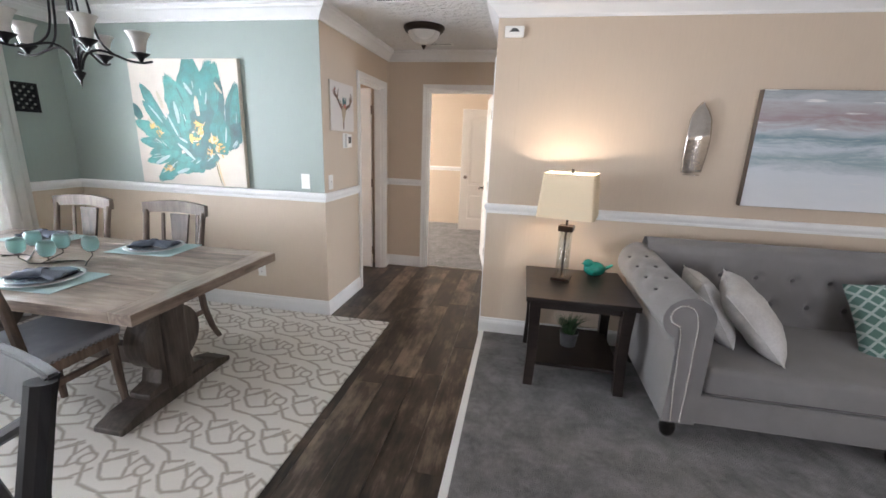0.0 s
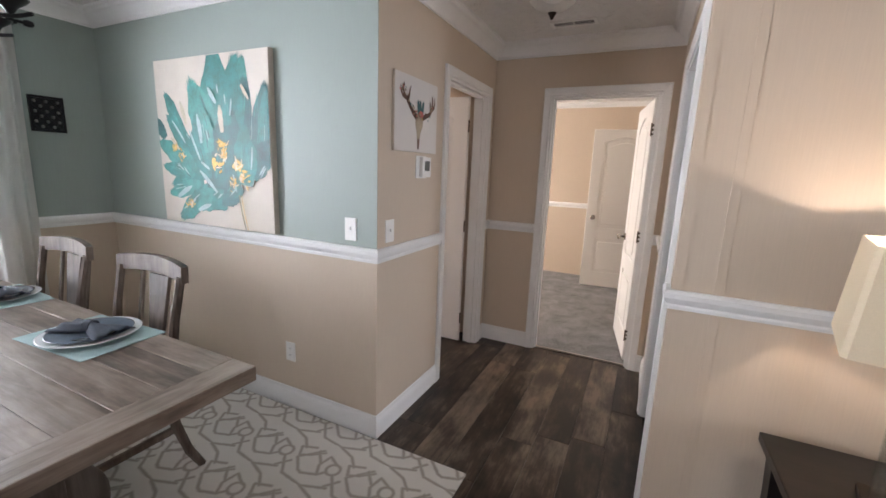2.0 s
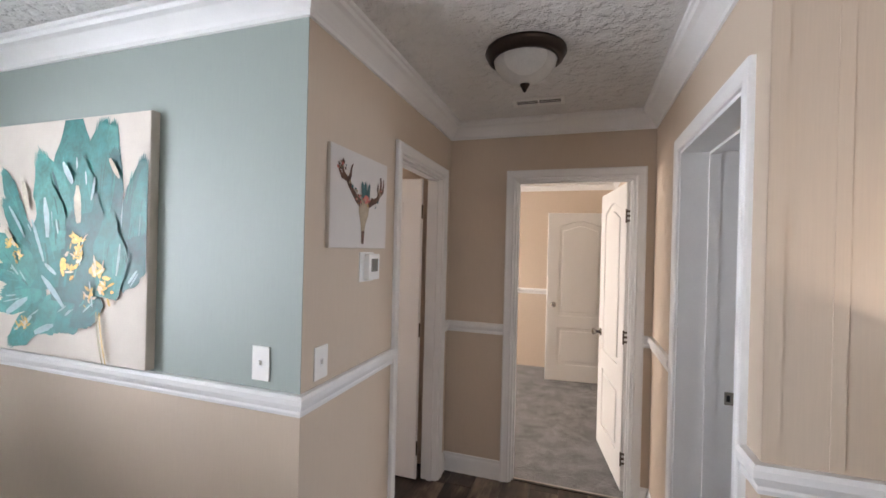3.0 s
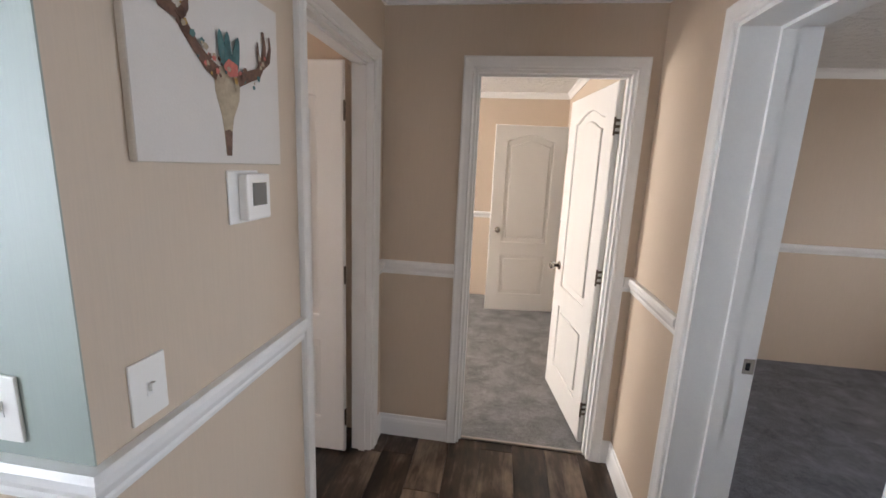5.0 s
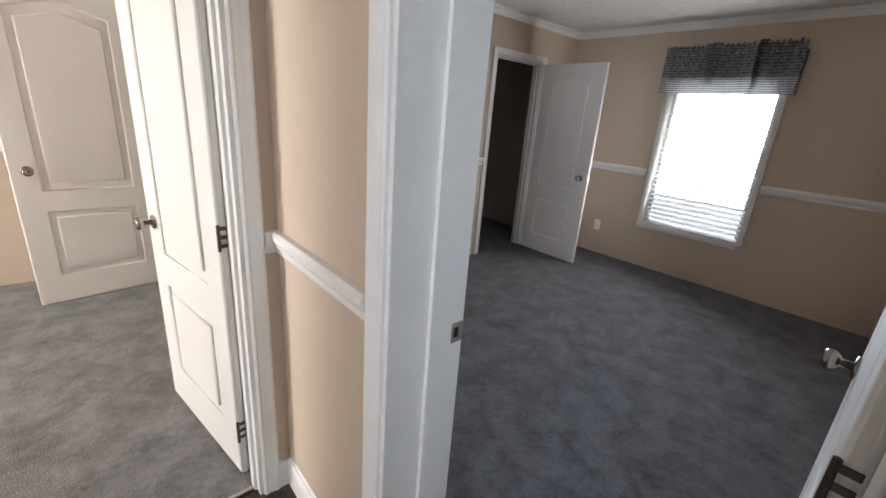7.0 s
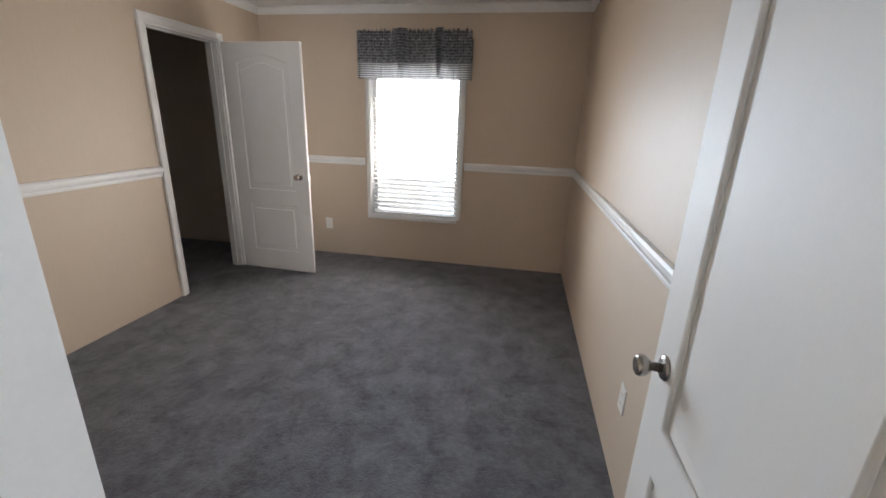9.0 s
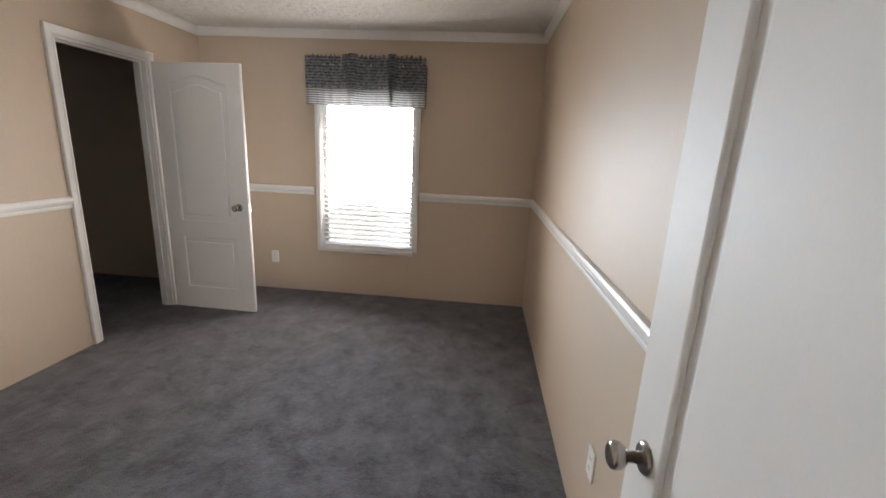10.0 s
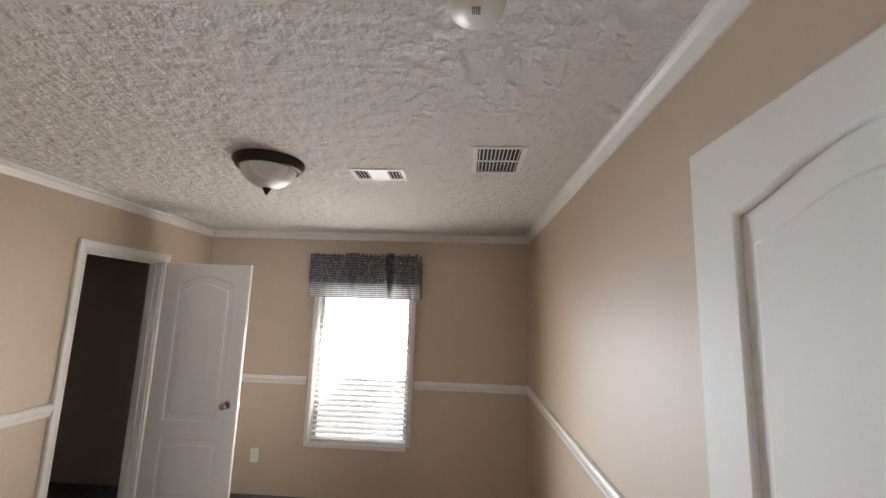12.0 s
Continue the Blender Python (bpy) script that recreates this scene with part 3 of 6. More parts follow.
def rug_material():
    """Cream pile with a taupe trellis of interlocked diamonds."""
    m, t, b = nodes_of("trellis_rug")
    v = coords(t)
    wob = put(t, "ShaderNodeTexNoise", Scale=60.0, Detail=2.0)
    t.links.new(v, wob.inputs["Vector"])
    mixv = t.nodes.new("ShaderNodeMix")
    mixv.data_type = "VECTOR"
    mixv.inputs[0].default_value = 0.006
    t.links.new(v, mixv.inputs[4])
    t.links.new(wob.outputs[1], mixv.inputs[5])
    sep = t.nodes.new("ShaderNodeSeparateXYZ")
    t.links.new(mixv.outputs[1], sep.inputs[0])
    P, Q = 0.300, 0.293

    def wrapped(value, start, period):
        k = math_node(t, "FRACT", math_node(t, "ADD", math_node(t, "DIVIDE", math_node(t, "SUBTRACT", value, start), period), 40.5))
        return math_node(t, "MULTIPLY", math_node(t, "SUBTRACT", k, 0.5), period)

    ax, ay = wrapped(sep.outputs[0], -1.522, P), wrapped(sep.outputs[1], 1.846, Q)

    def line(x0, y0, x1, y1):
        bx, by = x1 - x0, y1 - y0
        dx, dy = math_node(t, "SUBTRACT", ax, x0), math_node(t, "SUBTRACT", ay, y0)
        k = math_node(t, "DIVIDE", math_node(t, "MULTIPLY_ADD", dx, bx, math_node(t, "MULTIPLY", dy, by)), bx * bx + by * by)
        k = math_node(t, "MINIMUM", math_node(t, "MAXIMUM", k, 0.0), 1.0)
        ex = math_node(t, "SUBTRACT", dx, math_node(t, "MULTIPLY", k, bx))
        ey = math_node(t, "SUBTRACT", dy, math_node(t, "MULTIPLY", k, by))
        return math_node(t, "SQRT", math_node(t, "MULTIPLY_ADD", ex, ex, math_node(t, "MULTIPLY", ey, ey)))

    # a small ring, a wandering line with two branches, and hooked squares that lock into one another
    ring = math_node(t, "SQRT", math_node(t, "MULTIPLY_ADD", ax, ax, math_node(t, "MULTIPLY", ay, ay)))
    near = math_node(t, "ABSOLUTE", math_node(t, "SUBTRACT", ring, 0.034))
    wander = [(0.02, -0.03, 0.10, -0.125), (0.10, -0.125, 0.23, -0.146), (-0.20, -0.125, -0.07, -0.146), (-0.07, 0.147, 0.02, 0.115), (0.02, 0.115, 0.075, 0.062), (-0.07, -0.146, 0.046, -0.105)]
    hooks = [(-0.125, 0.085, -0.215, -0.01), (0.175, 0.085, 0.085, -0.01), (0.085, -0.01, 0.15, -0.075), (-0.15, -0.075, -0.125, -0.085), (-0.125, -0.085, -0.05, -0.06), (-0.05, -0.06, -0.082, -0.005), (-0.082, -0.005, -0.068, 0.066), (-0.068, 0.066, -0.005, 0.034)]
    locks = [(0.125, 0.085, 0.05, 0.06), (0.05, 0.06, 0.082, 0.005), (-0.085, 0.01, -0.15, 0.075), (-0.165, 0.03, -0.11, 0.075), (0.135, 0.03, 0.19, 0.075), (-0.05, -0.06, -0.022, -0.028), (0.082, 0.005, 0.135, 0.03), (0.03, -0.10, 0.075, -0.045)]
    for q in wander + hooks + locks:
        near = math_node(t, "MINIMUM", near, line(*q))
    soft = t.nodes.new("ShaderNodeMapRange")
    soft.inputs["From Min"].default_value, soft.inputs["From Max"].default_value = 0.003, 0.0125
    soft.inputs["To Min"].default_value, soft.inputs["To Max"].default_value = 1.0, 0.0
    t.links.new(near, soft.inputs["Value"])
    total = soft.outputs[0]
    pile = noise_tex(t, v, 190.0, 3.0)
    wear = noise_tex(t, v, 5.0)
    cream = mix_node(t, wear, (0.66, 0.63, 0.585), (0.76, 0.735, 0.69))
    taupe = mix_node(t, pile, (0.27, 0.235, 0.20), (0.38, 0.335, 0.285))
    t.links.new(mix_node(t, math_node(t, "MULTIPLY", total, 0.78), cream, taupe), b.inputs["Base Color"])
    b.inputs["Roughness"].default_value = 1.0
    b.inputs["Specular IOR Level"].default_value = 0.1
    bump(t, b, math_node(t, "SUBTRACT", pile, math_node(t, "MULTIPLY", total, 0.5)), 0.6, 0.004)
    return m


def seascape_material():
    """Broad brushed bands of sky, sea and pale shore."""
    m, t, b = nodes_of("seascape_paint")
    v = coords(t)
    sep = t.nodes.new("ShaderNodeSeparateXYZ")
    t.links.new(v, sep.inputs[0])
    w = put(t, "ShaderNodeTexNoise", Scale=2.2, Detail=8.0, Roughness=0.7, Distortion=0.5)
    t.links.new(coords(t, (1.2, 1, 7)), w.inputs["Vector"])
    h = math_node(t, "ADD", math_node(t, "DIVIDE", math_node(t, "SUBTRACT", sep.outputs[2], 1.135), 0.755), math_node(t, "MULTIPLY", math_node(t, "SUBTRACT", w.outputs[0], 0.5), 0.30))
    ramp = t.nodes.new("ShaderNodeValToRGB")
    e = ramp.color_ramp.elements
    e[0].position, e[0].color = 0.0, (0.66, 0.68, 0.71, 1)
    e[1].position, e[1].color = 1.0, (0.22, 0.26, 0.28, 1)
    for p, c in ((0.3, (0.58, 0.62, 0.66)), (0.42, (0.27, 0.36, 0.40)), (0.5, (0.52, 0.58, 0.62)), (0.57, (0.17, 0.27, 0.32)), (0.66, (0.48, 0.53, 0.57)), (0.75, (0.34, 0.26, 0.27)), (0.88, (0.46, 0.49, 0.52))):
        k = e.new(p)
        k.color = (*c, 1)
    t.links.new(h, ramp.inputs[0])
    streak = put(t, "ShaderNodeMapRange")
    streak.inputs["From Min"].default_value, streak.inputs["From Max"].default_value = 0.64, 0.70
    s2 = put(t, "ShaderNodeTexNoise", Scale=3.0, Detail=4.0)
    t.links.new(coords(t, (1.0, 1, 9)), s2.inputs["Vector"])
    t.links.new(s2.outputs[0], streak.inputs["Value"])
    n = t.nodes.new("ShaderNodeMix")
    n.data_type = "RGBA"
    t.links.new(streak.outputs[0], n.inputs[0])
    t.links.new(ramp.outputs[0], n.inputs[6])
    n.inputs[7].default_value = (0.72, 0.72, 0.71, 1)
    t.links.new(n.outputs[2], b.inputs["Base Color"])
    b.inputs["Roughness"].default_value = 0.55
    bump(t, b, w.outputs[0], 0.3, 0.002)
    return m


def lattice_cloth(name, ground_col, line_col, period, width):
    """Fabric with a small trellis print."""
    m, t, b = nodes_of(name)
    sep = t.nodes.new("ShaderNodeSeparateXYZ")
    t.links.new(coords(t), sep.inputs[0])
    total = None
    for op in ("ADD", "SUBTRACT"):
        s = math_node(t, op, sep.outputs[0], sep.outputs[1])
        d = math_node(t, "ABSOLUTE", math_node(t, "SUBTRACT", math_node(t, "FRACT", math_node(t, "DIVIDE", s, period)), 0.5))
        q = math_node(t, "LESS_THAN", d, width)
        total = q if total is None else math_node(t, "MAXIMUM", total, q)
    t.links.new(mix_node(t, total, ground_col, line_col), b.inputs["Base Color"])
    b.inputs["Roughness"].default_value = 0.9
    bump(t, b, noise_tex(t, coords(t), 350.0), 0.3, 0.001)
    return m


RUG = rug_material()
SEASCAPE = seascape_material()
PILLOW_WHITE = mat("white_brocade", (0.55, 0.54, 0.53), 0.7, vary=0.16, scale=11, grain=90, relief=0.3)
PILLOW_TEAL = lattice_cloth("teal_trellis_print", (0.085, 0.165, 0.14), (0.36, 0.43, 0.40), 0.075, 0.12)

# ---- dining area ----
tagged(part("area_rug", boxes((-3.70, -0.962, -0.6, 3.028, 0.0, 0.012), bevel=0.004), RUG), "cream woven rug with a taupe trellis pattern", "rug")


def table():
    ob = thing("dining_table", "weathered grey-brown oak trestle table with a framed plank top", "table", (-2.545, 1.80, 0.012))
    L, W, z0, z1 = 1.05, 0.51, 0.685, 0.738
    e = 0.115
    for s in (-1, 1):
        part("edge_board", boxes((-L + e, L - e, s * W - (e if s > 0 else 0), s * W + (e if s < 0 else 0), z0, z1), bevel=0.003), TABLE_WOOD, ob)
        part("end_board", boxes((s * L - (e if s > 0 else 0), s * L + (e if s < 0 else 0), -W, W, z0, z1), bevel=0.003), TABLE_DARK_TOP, ob)
    n = 6
    w = 2 * (W - e) / n
    for k in range(n):
        part("top_plank", boxes((-L + e + 0.001, L - e - 0.001, -W + e + k * w + 0.0006, -W + e + (k + 1) * w - 0.0006, z0 + 0.004, z1 - 0.0012), bevel=0.0015), TABLE_WOOD, ob)
    part("apron", boxes((-L + 0.12, L - 0.12, -W + 0.10, W - 0.10, z0 - 0.05, z0)), TABLE_DARK, ob)
    for s in (-1, 1):
        cx = s * 0.655
        out = []
        for k in range(13):
            a = radians(-62 + k * 124 / 12)
            out.append((0.172 * math.cos(a) + 0.02, 0.355 + 0.172 * math.sin(a)))
        half = [(0.20, 0.075), (0.20, 0.105), (0.12, 0.13)] + out + [(0.11, 0.565), (0.17, 0.60), (0.17, 0.64)]
        shape = half + [(-y, z) for y, z in reversed(half)]
        bm = moved(prism(shape, 0.13, 0.006), Matrix.Translation((cx - 0.065, 0, 0)) @ Matrix.Rotation(radians(90), 4, "Z") @ Matrix.Rotation(radians(90), 4, "X"))
        part("pedestal", bm, TABLE_DARK, ob)
        part("pedestal_block", boxes((cx - 0.085, cx + 0.085, -0.075, 0.075, 0.07, 0.635), bevel=0.006), TABLE_DARK, ob)
        foot = [(-0.39, 0.0), (0.39, 0.0), (0.39, 0.03), (0.30, 0.06), (0.17, 0.078), (-0.17, 0.078), (-0.30, 0.06), (-0.39, 0.03)]
        part("foot", moved(prism(foot, 0.17, 0.006), Matrix.Translation((cx - 0.085, 0, 0)) @ Matrix.Rotation(radians(90), 4, "Z") @ Matrix.Rotation(radians(90), 4, "X")), TABLE_DARK, ob)
    part("stretcher", boxes((-0.6, 0.6, -0.03, 0.03, 0.16, 0.27), bevel=0.005), TABLE_DARK, ob)
    return ob


TABLE_DARK_TOP = wood_material("weathered_oak_end", (0.085, 0.06, 0.047), (0.205, 0.156, 0.124), (0.36, 0.29, 0.24), "y", 0.36)
table()


def chair(at, turn, label, cloth=SEAT_CLOTH, nails=False):
    """Faces -y; the floor point under the middle of the seat is the origin."""
    ob = thing("dining_chair", label, "chair", at, turn, group="chairs along the table")
    part("seat", boxes((-0.235, 0.235, -0.22, 0.20, 0.445, 0.49), bevel=0.016, segments=3), cloth, ob, "blue-grey padded seat" if nails else "pale grey padded seat", True)
    if nails:
        for s in (-1, 1):
            bm = bmesh.new()
            for y in np.linspace(-0.20, 0.18, 17):
                bmesh.ops.create_icosphere(bm, subdivisions=1, radius=0.008, matrix=Matrix.Translation((s * 0.236, y, 0.453)))
            part("nailhead_trim", bm, NAIL_DARK, ob, "row of dark nailheads", True)
            part("stretcher", boxes((s * 0.205 - 0.012, s * 0.205 + 0.012, -0.18, 0.185, 0.315, 0.345), bevel=0.003), CHAIR_WOOD, ob)
    part("seat_frame", boxes((-0.225, 0.225, -0.21, 0.19, 0.39, 0.445), bevel=0.004), CHAIR_WOOD, ob)
    for s in (-1, 1):
        post = [(s * 0.212, 0.19, 0.40), (s * 0.215, 0.20, 0.55), (s * 0.222, 0.225, 0.75), (s * 0.228, 0.262, 0.93)]
        part("back_post", tube(post, [0.021, 0.021, 0.019, 0.018], 8), CHAIR_WOOD, ob)
        leg = [(s * 0.212, 0.175, 0.42), (s * 0.216, 0.19, 0.26), (s * 0.225, 0.235, 0.10), (s * 0.232, 0.285, 0.0)]
        part("leg", tube(leg, [0.023, 0.022, 0.02, 0.018], 8), CHAIR_WOOD, ob)
        part("leg", tube([(s * 0.2, -0.185, 0.42), (s * 0.205, -0.19, 0.2), (s * 0.21, -0.20, 0.0)], [0.024, 0.021, 0.017], 8), CHAIR_WOOD, ob)
        if not nails:
            part("stretcher", boxes((s * 0.205 - 0.011, s * 0.205 + 0.011, -0.18, 0.2, 0.215, 0.245), bevel=0.003), CHAIR_WOOD, ob)
    # curved crest
    bm = bmesh.new()
    n, rows = 14, []
    for k in range(n + 1):
        x = -0.25 + 0.5 * k / n
        y = 0.262 + 0.03 * (1 - (x / 0.25) ** 2) + 0.003
        top = 0.978 + 0.018 * (1 - (x / 0.25) ** 2)
        bot = 0.905 + 0.014 * (1 - (x / 0.25) ** 2)
        rows.append([bm.verts.new(p) for p in ((x, y - 0.016, bot), (x, y + 0.016, bot), (x, y + 0.02, top), (x, y - 0.012, top))])
    for a, b in zip(rows, rows[1:]):
        for j in range(4):
            bm.faces.new((a[j], a[(j + 1) % 4], b[(j + 1) % 4], b[j]))
    bm.faces.new(rows[0])
    bm.faces.new(rows[-1])
    bmesh.ops.bevel(bm, geom=[e for e in bm.edges if len(e.link_faces) == 2 and e.calc_face_angle(0) > 0.6], offset=0.006, segments=2, affect="EDGES")
    part("crest_rail", bm, CHAIR_WOOD, ob)
    splat = [(-0.045, 0.47), (0.045, 0.47), (0.05, 0.60), (0.062, 0.75), (0.075, 0.91), (-0.075, 0.91), (-0.062, 0.75), (-0.05, 0.60)]
    m = Matrix.Translation((0, 0.155, 0)) @ Matrix.Rotation(radians(-8.5), 4, "X") @ Matrix.Translation((0, 0.0, 0)) @ Matrix.Rotation(radians(90), 4, "X")
    part("splat", moved(prism(splat, 0.016, 0.003), Matrix.Translation((0, 0.026, 0)) @ m), CHAIR_WOOD, ob)
    for s in (-1, 1):
        part("slat", moved(prism([(s * 0.135 - 0.012, 0.47), (s * 0.135 + 0.012, 0.47), (s * 0.14 + 0.012, 0.91), (s * 0.14 - 0.012, 0.91)], 0.014, 0.003), Matrix.Translation((0, 0.026, 0)) @ m), CHAIR_WOOD, ob)
    return ob


chair((-2.345, 2.19, 0.012), 0, "grey-brown wooden dining chair with a pale padded seat")
chair((-3.12, 2.19, 0.012), 0, "grey-brown wooden dining chair standing near the window")


def cross_back_chair(at, turn):
    """Faces -y; dark chair with crossed bars in its back."""
    ob = thing("dining_chair", "dark stained wooden chair with a crossed-bar back", "chair", at, turn)
    part("seat", boxes((-0.235, 0.235, -0.22, 0.20, 0.435, 0.475), bevel=0.014, segments=3), BENCH_WOOD, ob)
    part("seat_frame", boxes((-0.22, 0.22, -0.205, 0.185, 0.375, 0.435), bevel=0.004), BENCH_WOOD, ob)
    for s in (-1, 1):
        part("back_post", tube([(s * 0.215, 0.23, 0.0), (s * 0.215, 0.185, 0.30), (s * 0.218, 0.18, 0.47), (s * 0.232, 0.205, 0.72), (s * 0.242, 0.255, 0.968)], [0.022, 0.026, 0.030, 0.029, 0.027], 10), BENCH_WOOD, ob)
        part("leg", tube([(s * 0.205, -0.185, 0.40), (s * 0.208, -0.19, 0.0)], [0.024, 0.018], 8), BENCH_WOOD, ob)
        part("stretcher", boxes((s * 0.207 - 0.011, s * 0.207 + 0.011, -0.18, 0.18, 0.20, 0.23), bevel=0.003), BENCH_WOOD, ob)
        part("cross_bar", tube([(-s * 0.215, 0.195, 0.60), (0, 0.214 + s * 0.008, 0.745), (s * 0.225, 0.238, 0.89)], 0.016, 8), BENCH_WOOD, ob)
    for z0, z1, y, bow in ((0.555, 0.595, 0.190, 0.0), (0.885, 0.975, 0.246, 0.025)):
        bm = bmesh.new()
        rows = []
        for n in range(13):
            x = -0.25 + 0.50 * n / 12 if bow else -0.215 + 0.43 * n / 12
            yy = y + bow * (1 - (x / 0.262) ** 2)
            rows.append([bm.verts.new(p) for p in ((x, yy - 0.014, z0), (x, yy + 0.014, z0), (x, yy + 0.026 * (z1 > 0.9) + 0.014, z1), (x, yy + 0.026 * (z1 > 0.9) - 0.014, z1))])
        for a, b in zip(rows, rows[1:]):
            for n in range(4):
                bm.faces.new((a[n], a[(n + 1) % 4], b[(n + 1) % 4], b[n]))
        bm.faces.new(rows[0])
        bm.faces.new(rows[-1])
        bmesh.ops.recalc_face_normals(bm, faces=bm.faces)
        bmesh.ops.bevel(bm, geom=[e for e in bm.edges if len(e.link_faces) == 2 and e.calc_face_angle(0) > 0.6], offset=0.005, segments=2, affect="EDGES")
        part("crest_rail" if bow else "back_rail", bm, BENCH_WOOD, ob)


BENCH_WOOD = wood_material("black_stained_wood", (0.005, 0.005, 0.006), (0.011, 0.011, 0.013), (0.022, 0.022, 0.025), "z", 0.5)
NAIL_DARK = mat("pewter_nailhead", (0.25, 0.25, 0.27), 0.4, 0.8, vary=0.1, relief=0)
chair((-2.20, 1.41, 0.012), 180, "grey-brown wooden dining chair with a nailhead-trimmed blue-grey seat", BENCH_CLOTH, True)
cross_back_chair((-1.185, 0.37, 0.012), -10)

TOP = 0.7505  # table surface


def setting(x, y, turn):
    tagged(part("placemat", moved(boxes((-0.215, 0.215, -0.15, 0.15, 0, 0.003), bevel=0.001), pose(x, y, TOP - 0.0005, 0, 0, turn)), MAT_TEAL), "pale teal woven placemat on the table", "placemat", "place settings")
    plate = thing("dinner_plate", "white charger plate with a dark blue-grey plate on it", "plate", (x, y, TOP + 0.0025), 0, "place settings")
    part("charger", lathe([(0.0, 0.0), (0.10, 0.0), (0.112, 0.004), (0.160, 0.015), (0.165, 0.017), (0.159, 0.018), (0.112, 0.008), (0.0, 0.005)], 40), PLATE_WHITE, plate, "", True)
    part("upper_plate", moved(lathe([(0.0, 0.0), (0.075, 0.0), (0.085, 0.004), (0.136, 0.016), (0.139, 0.018), (0.135, 0.0185), (0.083, 0.008), (0.0, 0.005)], 40), Matrix.Translation((0, 0, 0.0055))), PLATE_BLUE, plate, "dark blue-grey plate", True)
    # folded napkin through a ring
    bm = bmesh.new()
    n = 22
    rows = []
    for k in range(n + 1):
        s = -1 + 2 * k / n
        wide = 0.018 + 0.062 * abs(s) ** 0.8
        hgt = 0.016 + 0.022 * (1 - abs(s)) ** 0.6
        row = []
        for j in range(13):
            q = -1 + j / 6
            zig = 0.006 * math.sin(q * 9 + s * 3) * abs(s)
            row.append(bm.verts.new((0.125 * s, wide * q, 0.030 + hgt * (1 - q * q) * 0.8 + zig)))
        rows.append(row)
    for a, b in zip(rows, rows[1:]):
        for j in range(12):
            bm.faces.new((a[j], a[j + 1], b[j + 1], b[j]))
    nap = thing("napkin", "slate blue cloth napkin gathered in a ring", "napkin", (x, y, TOP - 0.003), turn + 8, "place settings")
    ob = part("cloth", bm, NAPKIN, nap, "", True)
    sol = ob.modifiers.new("thick", "SOLIDIFY")
    sol.thickness = 0.004
    part("napkin_ring", moved(lathe([(0.021, -0.016), (0.024, -0.016), (0.024, 0.016), (0.021, 0.016), (0.021, -0.016)], 24, cap=False), Matrix.Translation((0, 0, 0.045)) @ Matrix.Rotation(radians(90), 4, "Y")), NAPKIN, nap)


for x, y, r in ((-2.245, 2.165, 4), (-3.12, 2.165, -3), (-2.245, 1.525, 2), (-3.12, 1.525, 5)):
    setting(x, y, r)


def candle_stand():
    ob = thing("votive_holder", "wavy dark wire stand holding teal glass votive cups", "candle holder", (-2.575, 1.76, TOP - 0.0005))
    wave = [(-0.29 + 0.58 * k / 40, 0.06 * math.sin(k / 40 * 2 * math.pi * 1.5), 0.004) for k in range(41)]
    part("base_wire", tube(wave, 0.004, 6), IRON, ob)
    for k in range(6):
        x = -0.25 + 0.1 * k
        y = 0.075 * (1 if k % 2 else -1)
        wy = 0.06 * math.sin((x + 0.29) / 0.58 * 2 * math.pi * 1.5)
        part("stem", tube([(x, wy, 0.004), (x, (wy + y) / 2, 0.02), (x, y, 0.035), (x, y, 0.062)], 0.003, 6), IRON, ob)
        part("ring", moved(lathe([(0.0, 0.0), (0.020, 0.0), (0.020, 0.004), (0.0, 0.004)], 16), Matrix.Translation((x, y, 0.061))), IRON, ob)
        cup = [(0.0, 0.0), (0.022, 0.0), (0.034, 0.012), (0.040, 0.036), (0.038, 0.062), (0.033, 0.078), (0.031, 0.078), (0.035, 0.060), (0.037, 0.036), (0.031, 0.014), (0.0, 0.006)]
        part("votive_cup", moved(lathe(cup, 24), Matrix.Translation((x, y, 0.0655))), TEAL_GLASS, ob, "teal glass votive cup", True)


candle_stand()


def smooth(points, per=5):
    """A rounder line through the same points."""
    p = [Vector(q) for q in points]
    out = []
    for i in range(len(p) - 1):
        a, b, c, d = p[max(i - 1, 0)], p[i], p[i + 1], p[min(i + 2, len(p) - 1)]
        for k in range(per):
            s = k / per
            out.append(0.5 * (2 * b + (c - a) * s + (2 * a - 5 * b + 4 * c - d) * s * s + (3 * b - a - 3 * c + d) * s ** 3))
    return out + [p[-1]]


